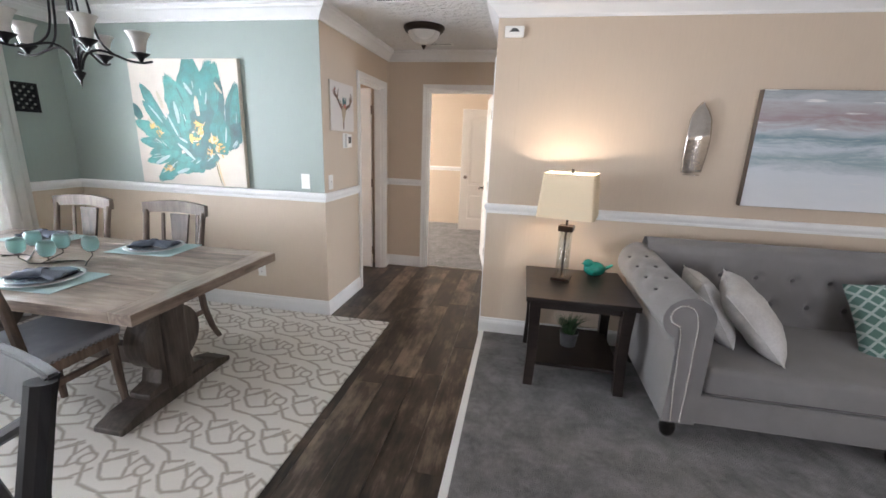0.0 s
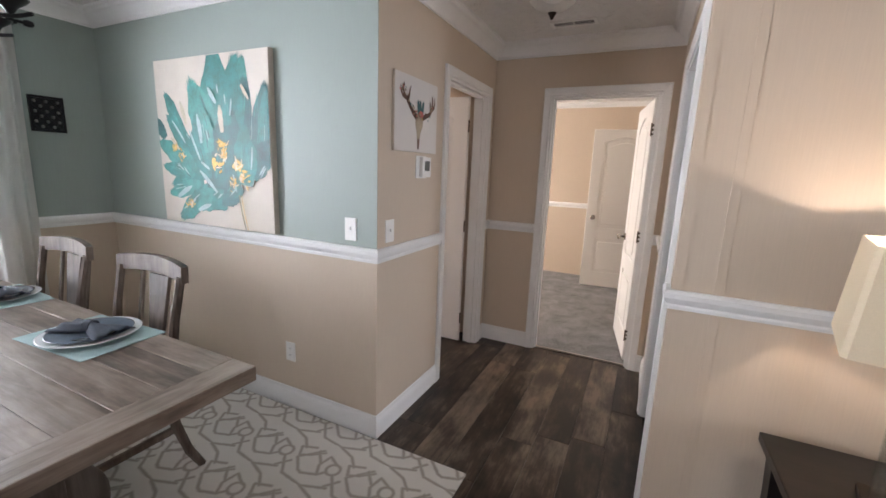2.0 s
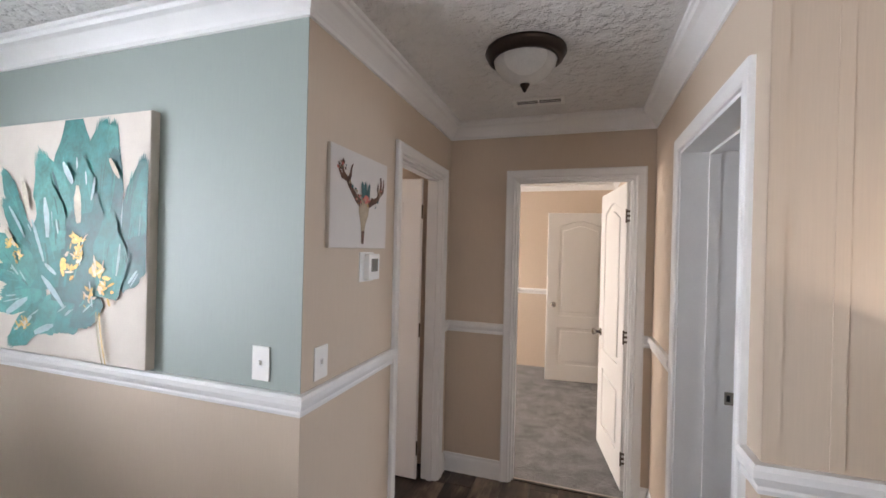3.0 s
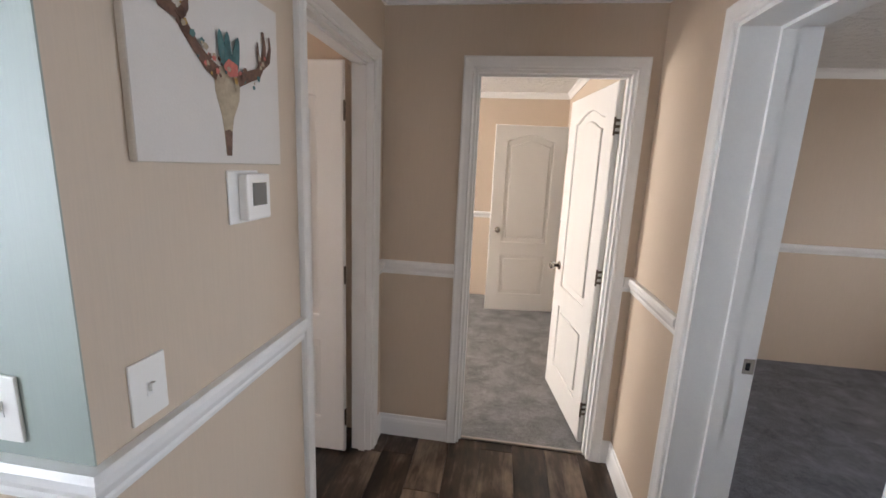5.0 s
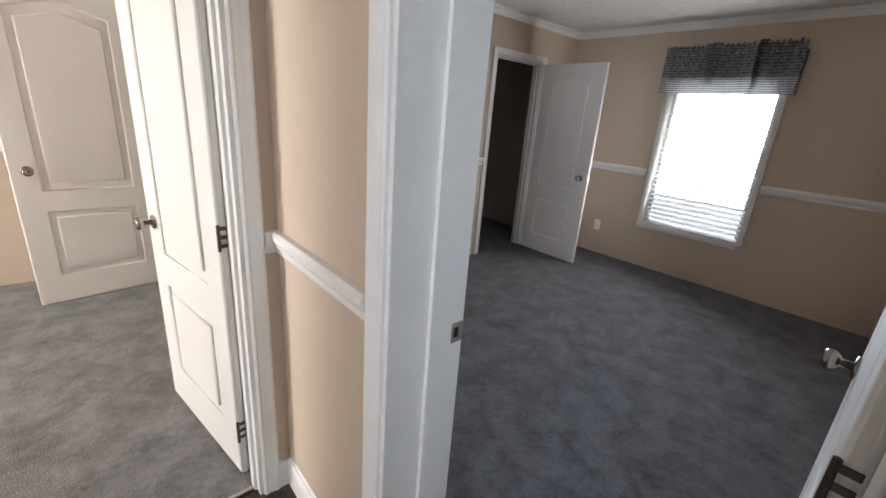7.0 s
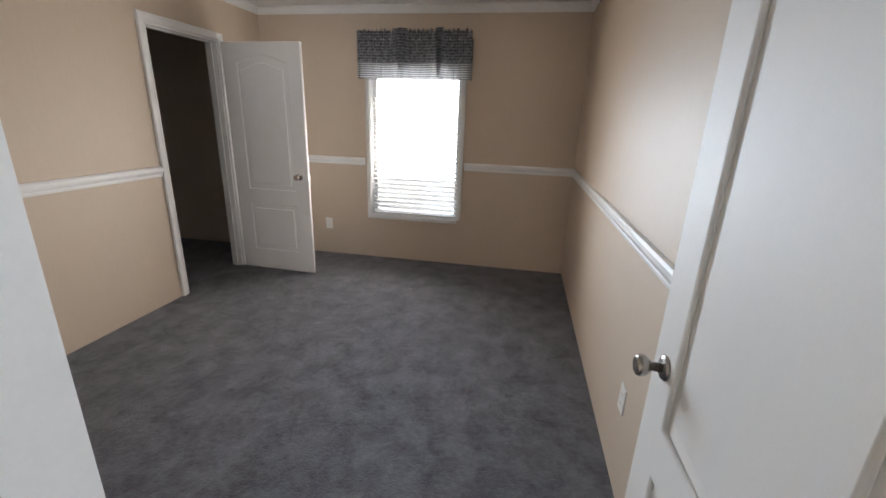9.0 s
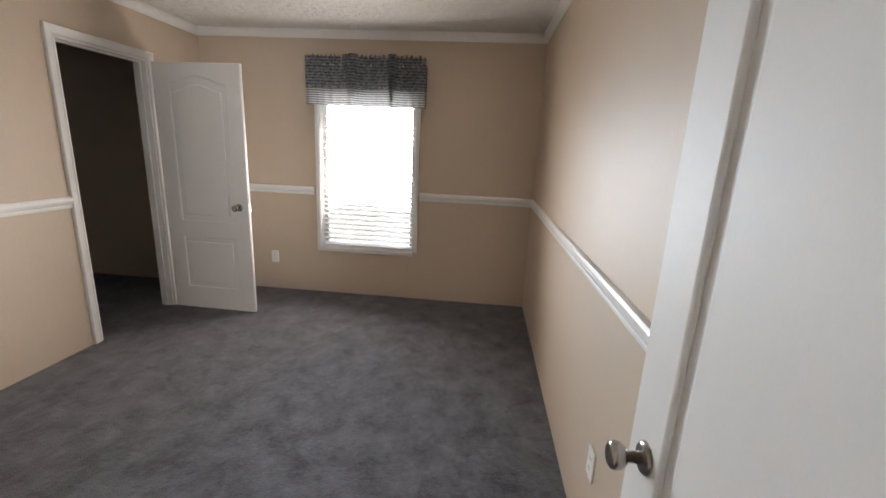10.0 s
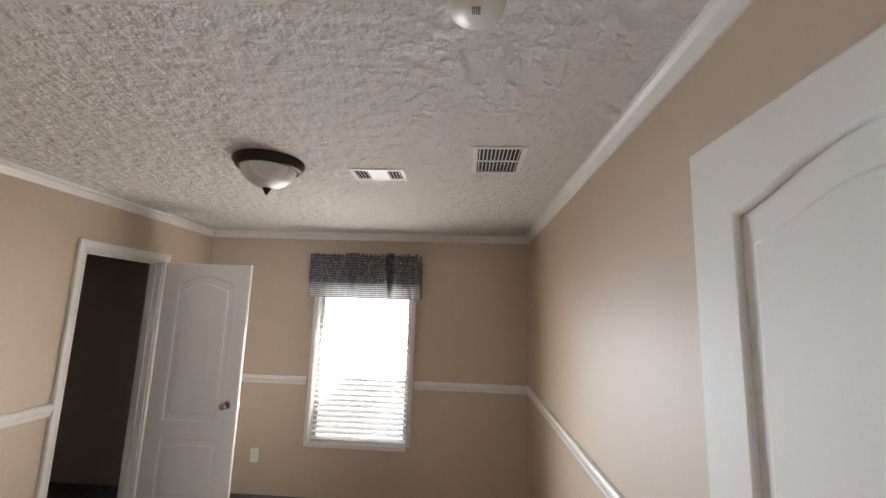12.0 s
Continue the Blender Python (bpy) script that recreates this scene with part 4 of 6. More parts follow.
def chandelier():
    cx, cy = -2.14, 1.79
    ob = thing("chandelier", "black wrought iron chandelier with frosted bell glass shades", "chandelier", (cx, cy, 0))
    part("canopy", moved(lathe([(0.0, 0.0), (0.02, 0.0), (0.05, 0.02), (0.062, 0.03), (0.062, 0.036), (0.0, 0.036)], 28), Matrix.Translation((0, 0, H - 0.036))), IRON, ob, "", True)
    part("stem", tube([(0, 0, 1.80), (0, 0, H - 0.03)], 0.007, 10), IRON, ob)
    part("finial", lathe([(0.0, 1.665), (0.004, 1.69), (0.007, 1.705), (0.018, 1.725), (0.026, 1.742), (0.012, 1.748), (0.013, 1.78), (0.016, 1.80), (0.0, 1.81)], 16), IRON, ob, "", True)
    for k in range(5):
        a = radians(-30 + 72 * k)
        d = Vector((math.cos(a), math.sin(a), 0))
        arm = [d * r + Vector((0, 0, z)) for r, z in ((0.012, 1.755), (0.024, 1.80), (0.05, 1.838), (0.095, 1.852), (0.15, 1.838), (0.205, 1.818), (0.26, 1.815), (0.305, 1.826))]
        part("arm", tube(smooth(arm), 0.0058, 8), IRON, ob)
        up = [d * r + Vector((0, 0, z)) for r, z in ((0.185, 1.825), (0.14, 1.845), (0.10, 1.89), (0.082, 1.96), (0.072, 2.06), (0.05, 2.15), (0.02, 2.20), (0.008, 2.22))]
        part("scroll", tube(smooth(up), 0.0052, 8), IRON, ob)
        c = d * 0.255
        cup = lathe([(0.0, 1.814), (0.006, 1.818), (0.016, 1.836), (0.036, 1.852), (0.043, 1.860), (0.036, 1.858), (0.0, 1.848)], 24)
        part("drip_cup", moved(cup, Matrix.Translation(c)), IRON, ob, "", True)
        bell = [(0.022, 1.854), (0.026, 1.868), (0.030, 1.895), (0.037, 1.925), (0.050, 1.950), (0.056, 1.957), (0.054, 1.957), (0.035, 1.927), (0.028, 1.897), (0.024, 1.870), (0.020, 1.854)]
        part("glass_shade", moved(lathe(bell, 32, cap=False), Matrix.Translation(c)), FROST, ob, "frosted white glass bell shade", True)


chandelier()


def canvas(name, label, lo, hi, face, mat_front, axis, sign, depth=0.035, edge=CANVAS_EDGE):
    """A stretched canvas on the plane axis = face, looking along sign."""
    ob = thing(name, label, "painting")
    u0, z0 = lo
    u1, z1 = hi
    c0, c1 = sorted((face, face + sign * depth))
    f0, f1 = sorted((face + sign * depth, face + sign * (depth + 0.0015)))
    if axis == "y":
        part("stretcher", boxes((u0, u1, c0, c1, z0, z1), bevel=0.003), edge, ob)
        part("painted_face", boxes((u0 + 0.002, u1 - 0.002, f0, f1, z0 + 0.002, z1 - 0.002)), mat_front, ob)
    else:
        part("stretcher", boxes((c0, c1, u0, u1, z0, z1), bevel=0.003), edge, ob)
        part("painted_face", boxes((f0, f1, u0 + 0.002, u1 - 0.002, z0 + 0.002, z1 - 0.002)), mat_front, ob)
    return ob


def stroke(length, width, bend, tip=0.6, n=9, jag=0.0, rng=None):
    """A brush stroke outline from (0, 0) along +y."""
    left, right = [], []
    for k in range(n + 1):
        s = k / n
        w = width * (math.sin(math.pi * min(1, s ** tip)) ** 0.7 if s < 1 else 0) * 0.5 + (0.004 if 0 < s < 1 else 0.001)
        j = rng.uniform(-jag, jag) * width if rng else 0
        cx = bend * s * s * length
        left.append((cx - w + j, s * length))
        right.append((cx + w + j * 0.5, s * length))
    return left + right[::-1]


def flower():
    ground = mat("canvas_cream_wash", (0.66, 0.60, 0.53), 0.8, vary=0.16, scale=2.2, grain=200, relief=0.25)
    ob = canvas("flower_painting", "large canvas of a teal flower with gold flecks on cream", (-3.15, 1.055), (-2.168, 2.03), 3.052, ground, "y", -1)

    def paint(name, color, metal=0.0, vary=0.5):
        return mat(name, color, 0.5, metal, vary=vary, scale=11, grain=60, relief=0.5)

    paints = [paint("paint_teal", (0.014, 0.175, 0.16)), paint("paint_deep_teal", (0.010, 0.105, 0.105)), paint("paint_sea_green", (0.032, 0.235, 0.205)), paint("paint_pale_aqua", (0.34, 0.50, 0.52), 0, 0.3),
              paint("paint_gold", (0.55, 0.38, 0.12), 0.3), paint("paint_stem", (0.20, 0.17, 0.08)), paint("paint_cream", (0.55, 0.50, 0.38), 0, 0.3)]
    rng = random.Random(11)
    y = 3.052 - 0.0368
    lift = [0.0002]

    def lay(px, pz, ang, length, width, which, bend=None):
        """A loaded brush drawn from (px, pz) on the canvas, ang degrees from upright to the right; it ends in ragged bristle marks."""
        lift[0] += 0.00004
        bend = rng.uniform(-0.10, 0.10) if bend is None else bend
        c, sn = math.cos(radians(ang)), math.sin(radians(ang))
        n, left, right, tip = 12, [], [], []
        for k in range(n + 1):
            q = k / n
            w = width * 0.5 * (0.45 + 0.55 * math.sin(math.pi * min(1.0, 0.08 + 0.75 * q))) * (1 - 0.35 * max(0.0, q - 0.75) / 0.25)
            mid = bend * length * q * q
            left.append((mid - w * rng.uniform(0.90, 1.08), q * length))
            right.append((mid + w * rng.uniform(0.90, 1.08), q * length))
        m = max(3, int(width / 0.02))
        for k in range(1, 2 * m):
            f = k / (2 * m)
            tip.append((left[-1][0] + (right[-1][0] - left[-1][0]) * f, length * (1 + (rng.uniform(0.02, 0.09) if k % 2 else rng.uniform(-0.05, 0.0)) * min(1.0, width / length * 2)) + 0.25 * width * math.sin(math.pi * f)))
        pts = [(min(0.976, max(0.004, px + u * c + v * sn)), min(0.970, max(0.004, pz - u * sn + v * c))) for u, v in left + tip + right[::-1]]
        bm = bmesh.new()
        bm.faces.new([bm.verts.new((u, v, 0)) for u, v in pts])
        bmesh.ops.triangulate(bm, faces=bm.faces)
        part("brush_stroke", moved(bm, Matrix.Translation((-3.15, y - lift[0], 1.055)) @ Matrix.Rotation(radians(90), 4, "X")), paints[which], ob)

    def bristles(px, pz, ang, length, width, tones, count):
        """Thin streaks of other paint dragged along a petal."""
        c, sn = math.cos(radians(ang)), math.sin(radians(ang))
        for _ in range(count):
            o, q = rng.uniform(-0.38, 0.38) * width, rng.uniform(0.05, 0.6) * length
            lay(px + o * c + q * sn, pz - o * sn + q * c, ang + rng.uniform(-4, 4), length * rng.uniform(0.15, 0.38), width * rng.uniform(0.03, 0.09), rng.choice(tones))

    # broad back petals
    lay(0.56, 0.43, 0, 0.54, 0.244, 0)
    bristles(0.56, 0.43, 0, 0.54, 0.244, (0, 1, 2, 2, 3), 7)
    lay(0.62, 0.43, 9, 0.49, 0.203, 0)
    bristles(0.62, 0.43, 9, 0.49, 0.203, (0, 1, 2, 2, 3), 7)
    lay(0.53, 0.42, -24, 0.42, 0.219, 2)
    bristles(0.53, 0.42, -24, 0.42, 0.219, (0, 1, 2, 2, 3), 7)
    lay(0.75, 0.42, 3, 0.50, 0.114, 2)
    bristles(0.75, 0.42, 3, 0.50, 0.114, (0, 1, 2, 2, 3), 7)
    lay(0.72, 0.38, 15, 0.43, 0.154, 1)
    bristles(0.72, 0.38, 15, 0.43, 0.154, (0, 1, 2, 2, 3), 7)
    lay(0.86, 0.39, 8, 0.39, 0.122, 1)
    bristles(0.86, 0.39, 8, 0.39, 0.122, (0, 1, 2, 2, 3), 7)
    lay(0.91, 0.40, 8, 0.34, 0.097, 0)
    bristles(0.91, 0.40, 8, 0.34, 0.097, (0, 1, 2, 2, 3), 7)
    lay(0.82, 0.32, 42, 0.21, 0.171, 1)
    bristles(0.82, 0.32, 42, 0.21, 0.171, (0, 1, 2, 2, 3), 7)
    lay(0.71, 0.46, 2, 0.39, 0.130, 0)
    bristles(0.71, 0.46, 2, 0.39, 0.130, (0, 1, 2, 2, 3), 7)
    # side petals
    lay(0.40, 0.35, -44, 0.39, 0.122, 0)
    bristles(0.40, 0.35, -44, 0.39, 0.122, (0, 1, 2, 2, 3), 7)
    lay(0.26, 0.53, -36, 0.28, 0.094, 0)
    bristles(0.26, 0.53, -36, 0.28, 0.094, (0, 1, 2, 2, 3), 7)
    lay(0.07, 0.52, -35, 0.15, 0.084, 1)
    lay(0.38, 0.32, -61, 0.38, 0.130, 2)
    bristles(0.38, 0.32, -61, 0.38, 0.130, (0, 1, 2, 2, 3), 7)
    lay(0.37, 0.29, -79, 0.32, 0.097, 0)
    bristles(0.37, 0.29, -79, 0.32, 0.097, (0, 1, 2, 2, 3), 7)
    lay(0.41, 0.28, -99, 0.27, 0.146, 0)
    bristles(0.41, 0.28, -99, 0.27, 0.146, (0, 1, 2, 2, 3), 7)
    lay(0.39, 0.25, -104, 0.30, 0.097, 2)
    bristles(0.39, 0.25, -104, 0.30, 0.097, (0, 1, 2, 2, 3), 7)
    lay(0.46, 0.22, -123, 0.32, 0.130, 0)
    bristles(0.46, 0.22, -123, 0.32, 0.130, (0, 1, 2, 2, 3), 7)
    lay(0.53, 0.23, -127, 0.19, 0.162, 2)
    bristles(0.53, 0.23, -127, 0.19, 0.162, (0, 1, 2, 2, 3), 7)
    lay(0.63, 0.23, -125, 0.16, 0.154, 0)
    bristles(0.63, 0.23, -125, 0.16, 0.154, (0, 1, 2, 2, 3), 7)
    lay(0.74, 0.26, -124, 0.18, 0.130, 1)
    bristles(0.74, 0.26, -124, 0.18, 0.130, (0, 1, 2, 2, 3), 7)
    lay(0.82, 0.35, 4, 0.12, 0.146, 1)
    bristles(0.82, 0.35, 4, 0.12, 0.146, (0, 1, 2, 2, 3), 7)
    # heart of the flower
    lay(0.54, 0.23, 2, 0.29, 0.309, 1)
    bristles(0.54, 0.23, 2, 0.29, 0.309, (0, 1, 2, 2, 3), 7)
    lay(0.44, 0.28, -13, 0.33, 0.195, 0)
    bristles(0.44, 0.28, -13, 0.33, 0.195, (0, 1, 2, 2, 3), 7)
    lay(0.65, 0.26, 9, 0.37, 0.195, 1)
    bristles(0.65, 0.26, 9, 0.37, 0.195, (0, 1, 2, 2, 3), 7)
    lay(0.78, 0.26, 6, 0.28, 0.179, 0)
    bristles(0.78, 0.26, 6, 0.28, 0.179, (0, 1, 2, 2, 3), 7)
    lay(0.34, 0.31, -52, 0.19, 0.146, 2)
    bristles(0.34, 0.31, -52, 0.19, 0.146, (0, 1, 2, 2, 3), 7)
    lay(0.49, 0.44, -11, 0.25, 0.130, 2)
    bristles(0.49, 0.44, -11, 0.25, 0.130, (0, 1, 2, 2, 3), 7)
    lay(0.65, 0.59, -6, 0.19, 0.114, 0)
    bristles(0.65, 0.59, -6, 0.19, 0.114, (0, 1, 2, 2, 3), 7)
    # pale strokes
    lay(0.40, 0.39, -25, 0.19, 0.019, 3)
    lay(0.27, 0.49, -37, 0.17, 0.016, 3)
    lay(0.42, 0.49, -3, 0.16, 0.033, 3)
    lay(0.53, 0.21, -46, 0.18, 0.027, 3)
    lay(0.16, 0.16, 58, 0.15, 0.033, 3)
    lay(0.83, 0.35, 11, 0.12, 0.013, 3)
    lay(0.35, 0.09, 68, 0.12, 0.029, 3)
    lay(0.48, 0.34, -60, 0.08, 0.019, 3)
    lay(0.61, 0.55, -9, 0.14, 0.043, 6)
    lay(0.57, 0.71, -41, 0.10, 0.029, 3)
    lay(0.78, 0.80, 147, 0.09, 0.022, 6)
    lay(0.29, 0.60, -15, 0.13, 0.033, 6)
    lay(0.68, 0.64, 16, 0.09, 0.014, 3)
    lay(0.33, 0.16, -129, 0.07, 0.019, 3)
    lay(0.68, 0.32, 165, 0.10, 0.011, 3)
    lay(0.21, 0.45, -46, 0.10, 0.022, 6)
    for cx, cz, r in ((0.54, 0.36, 0.044), (0.6, 0.48, 0.034), (0.61, 0.42, 0.031), (0.73, 0.35, 0.041), (0.77, 0.29, 0.031), (0.17, 0.46, 0.024), (0.25, 0.41, 0.024), (0.29, 0.11, 0.027), (0.69, 0.26, 0.024)):
        for _ in range(14):
            lay(cx + rng.gauss(0, r * 0.6), cz + rng.gauss(0, r * 0.6), rng.uniform(-90, 90), r * rng.uniform(0.5, 1.3), r * rng.uniform(0.2, 0.55), rng.choice((4, 4, 4, 6)))
    lay(0.773, 0.006, -19, 0.20, 0.012, 5, 0.12)
    lay(0.791, 0.006, -19, 0.20, 0.008, 4, 0.12)


flower()


def plaque():
    ob = thing("wall_plaque", "small dark metal lattice plaque on the wall", "wall decor", (0, -0.085, 0.022))
    x = XW + 0.004
    part("frame", boxes((x, x + 0.02, 2.735, 2.75, 1.565, 1.785), (x, x + 0.02, 2.895, 2.91, 1.565, 1.785), (x, x + 0.02, 2.75, 2.895, 1.565, 1.58), (x, x + 0.02, 2.75, 2.895, 1.77, 1.785), bevel=0.002), IRON, ob)
    part("backing", boxes((x, x + 0.006, 2.75, 2.895, 1.58, 1.77)), IRON, ob)
    for r in range(6):
        for c in range(5):
            s = 0.0105
            cy, cz = 2.765 + c * 0.029, 1.597 + r * 0.031
            if (r + c) % 2:
                part("lattice_tile", moved(lathe([(0.0, 0.0), (s, 0.0), (s * 0.7, 0.006), (0.0, 0.007)], 8), Matrix.Translation((x + 0.006, cy, cz)) @ Matrix.Rotation(radians(90), 4, "Y")), SILVER_DULL, ob)
            else:
                part("lattice_bar", moved(boxes((0, 0.009, -0.0035, 0.0035, -0.02, 0.02)), Matrix.Translation((x + 0.006, cy, cz)) @ Matrix.Rotation(radians(45), 4, "X")), IRON, ob)


SILVER_DULL = mat("aged_silver", (0.35, 0.34, 0.32), 0.45, 0.8, vary=0.2, relief=0.1)
plaque()


# ---- windows ----
def window(name, x, sign, y0, y1, z0, z1, hung=True, label="white vinyl window in the outer wall"):
    """A window in an outer wall whose inner face is x; sign: the way to the outside."""
    ob = thing(name, label, "window", kind="structure")
    n = (-sign, 0, 0)
    P = [Vector((x, y0, z0)), Vector((x, y0, z1)), Vector((x, y1, z1)), Vector((x, y1, z0)), Vector((x, y0, z0))]
    if Vector(n).cross(P[1] - P[0]).dot(P[0] - P[3]) < 0:
        P = P[::-1]
    bm = mould(P, n, [(-0.0, 0), (0.0, 0.012), (0.010, 0.017), (0.036, 0.015), (0.042, 0.010), (0.042, 0)])
    part("window_casing", bm, WHITE, ob)
    d0, d1 = sorted((x + sign * 0.001, x + sign * 0.07))
    for board in ((y0 - 0.002, y0 + 0.006, z0, z1), (y1 - 0.006, y1 + 0.002, z0, z1), (y0 + 0.006, y1 - 0.006, z0 - 0.002, z0 + 0.005), (y0 + 0.006, y1 - 0.006, z1 - 0.005, z1 + 0.002)):
        part("recess_board", boxes((d0, d1, *board)), WHITE, ob)
    a, b = sorted((x + sign * 0.07, x + sign * 0.105))
    part("window_frame", boxes((a, b, y0, y0 + 0.04, z0, z1), (a, b, y1 - 0.04, y1, z0, z1), (a, b, y0 + 0.04, y1 - 0.04, z0, z0 + 0.04), (a, b, y0 + 0.04, y1 - 0.04, z1 - 0.04, z1), *(((a, b, y0 + 0.04, y1 - 0.04, (z0 + z1) / 2 - 0.02, (z0 + z1) / 2 + 0.02),) if hung else ())), WHITE, ob)
    g = x + sign * 0.088
    for q0, q1 in ((z0 + 0.04, (z0 + z1) / 2 - 0.02), ((z0 + z1) / 2 + 0.02, z1 - 0.04)) if hung else ((z0 + 0.04, z1 - 0.04),):
        pane = part("pane", boxes((g - 0.002, g + 0.002, y0 + 0.04, y1 - 0.04, q0, q1)), CLEAR_GLASS, ob)
        pane.visible_shadow = False
    return ob


def blind(x, y0, y1, z0, z1, pitch, sign, tilt, label):
    ob = thing("venetian_blind", label, "blind")
    part("head_rail", boxes((x - 0.02, x + 0.02, y0, y1, z1 - 0.04, z1 - 0.002), bevel=0.003), WHITE, ob)
    me = None
    n = int((z1 - 0.05 - z0) / pitch)
    for k in range(n):
        z = z0 + 0.03 + k * pitch
        if me is None:
            s = moved(boxes((-0.024, 0.024, y0 + 0.004, y1 - 0.004, -0.0012, 0.0012)), Matrix.Identity(4))
            first = part("slat", s, BLIND, ob)
            first.matrix_basis = pose(x, 0, z, 0, sign * tilt, 0)
            me = first.data
        else:
            o = new("slat", me)
            o.parent = ob
            o.matrix_basis = pose(x, 0, z, 0, sign * tilt, 0)
    part("bottom_rail", boxes((x - 0.022, x + 0.022, y0 + 0.003, y1 - 0.003, z0 + 0.002, z0 + 0.016), bevel=0.003), WHITE, ob)
    for f in (0.18, 0.82):
        y = y0 + (y1 - y0) * f
        part("cord", tube([(x, y, z0 + 0.01), (x, y, z1 - 0.04)], 0.001, 5), WHITE, ob)
    return ob


window("window_bedroom", XE, 1, 4.285, 5.175, 0.475, 1.93, False)
blind(XE + 0.035, 4.294, 5.166, 0.482, 1.923, 0.047, 1, -9, "white horizontal blind lowered over the bedroom window")
window("window_dining", XW, -1, 0.75, 2.35, 0.5, 2.08)
blind(XW - 0.035, 0.759, 2.341, 0.507, 2.073, 0.047, -1, 10, "white horizontal blind behind sheer curtains")
# unseen window, added round the living area's fill lamp
window("unseen_window_living", XW, -1, -1.7, -0.1, 0.5, 2.08)
window("window_far_room", XW, -1, 5.5, 6.9, 0.6, 2.1)
# unseen window, added round the side room's fill lamp
window("unseen_window_side_room", XW, -1, 3.5, 4.2, 1.0, 1.9)

GLOW = bpy.data.materials.new("bright_overcast_distance")
GLOW.use_nodes = True
GLOW.node_tree.nodes.clear()
_o, _e = GLOW.node_tree.nodes.new("ShaderNodeOutputMaterial"), GLOW.node_tree.nodes.new("ShaderNodeEmission")
_e.inputs[0].default_value, _e.inputs[1].default_value = (0.95, 0.98, 1.0, 1), 9.0
GLOW.node_tree.links.new(_e.outputs[0], _o.inputs[0])
tagged(part("backdrop_east", boxes((14.0, 14.05, -4.0, 16.0, -0.6, 11.0)), GLOW), "bright hazy daylight outside the bedroom window", "backdrop", kind="structure")
GLOW_WEST = GLOW.copy()
GLOW_WEST.name = "bright_shaded_distance"
next(n for n in GLOW_WEST.node_tree.nodes if n.type == "EMISSION").inputs[1].default_value = 3.5
tagged(part("backdrop_west", boxes((-14.05, -14.0, -12.0, 14.0, -0.6, 11.0)), GLOW_WEST), "bright hazy daylight outside the dining window", "backdrop", kind="structure")


def drape(name, label, x, y0, y1, z0, z1, waves, depth, material, seed):
    rng = random.Random(seed)
    bm = bmesh.new()
    n, rows = waves * 12, []
    ph = [rng.uniform(0, 6.28) for _ in range(3)]
    for k in range(n + 1):
        s = k / n
        row = []
        for j in range(11):
            q = j / 10
            a = depth * (0.6 + 0.4 * q) * math.sin(2 * math.pi * waves * s + 0.6 * math.sin(5 * s + ph[0])) + 0.3 * depth * math.sin(2 * math.pi * waves * 1.7 * s + ph[1] + 2 * q)
            yy = y0 + (y1 - y0) * (s + 0.01 * math.sin(7 * s + ph[2] + 2 * q))
            row.append(bm.verts.new((x + a, yy, z1 + (z0 - z1) * q)))
        rows.append(row)
    for a, b in zip(rows, rows[1:]):
        for j in range(10):
            bm.faces.new((a[j], a[j + 1], b[j + 1], b[j]))
    return tagged(part(name, bm, material, None, "", True), label, "curtain", "dining curtains")


drape("curtain", "sheer white curtain hanging in soft folds by the window", XW + 0.085, 2.02, 2.60, 0.02, 2.2, 7, 0.026, CURTAIN, 3)
drape("curtain", "sheer white curtain hanging at the window's middle", XW + 0.085, 0.5, 1.05, 0.02, 2.2, 7, 0.026, CURTAIN, 5)
_rod = thing("curtain_rod", "dark metal curtain rod above the dining window", "curtain rod")
part("rod", tube([(XW + 0.085, 0.4, 2.205), (XW + 0.085, 2.66, 2.205)], 0.009, 10), IRON, _rod)
part("finial", moved(lathe([(0.0, -0.03), (0.016, -0.02), (0.02, 0.0), (0.016, 0.02), (0.0, 0.03)], 14), pose(XW + 0.085, 2.68, 2.205, 90)), IRON, _rod, "", True)
for _y in (0.5, 2.62):
    part("bracket", boxes((XW, XW + 0.085, _y - 0.008, _y + 0.008, 2.19, 2.2)), IRON, _rod)


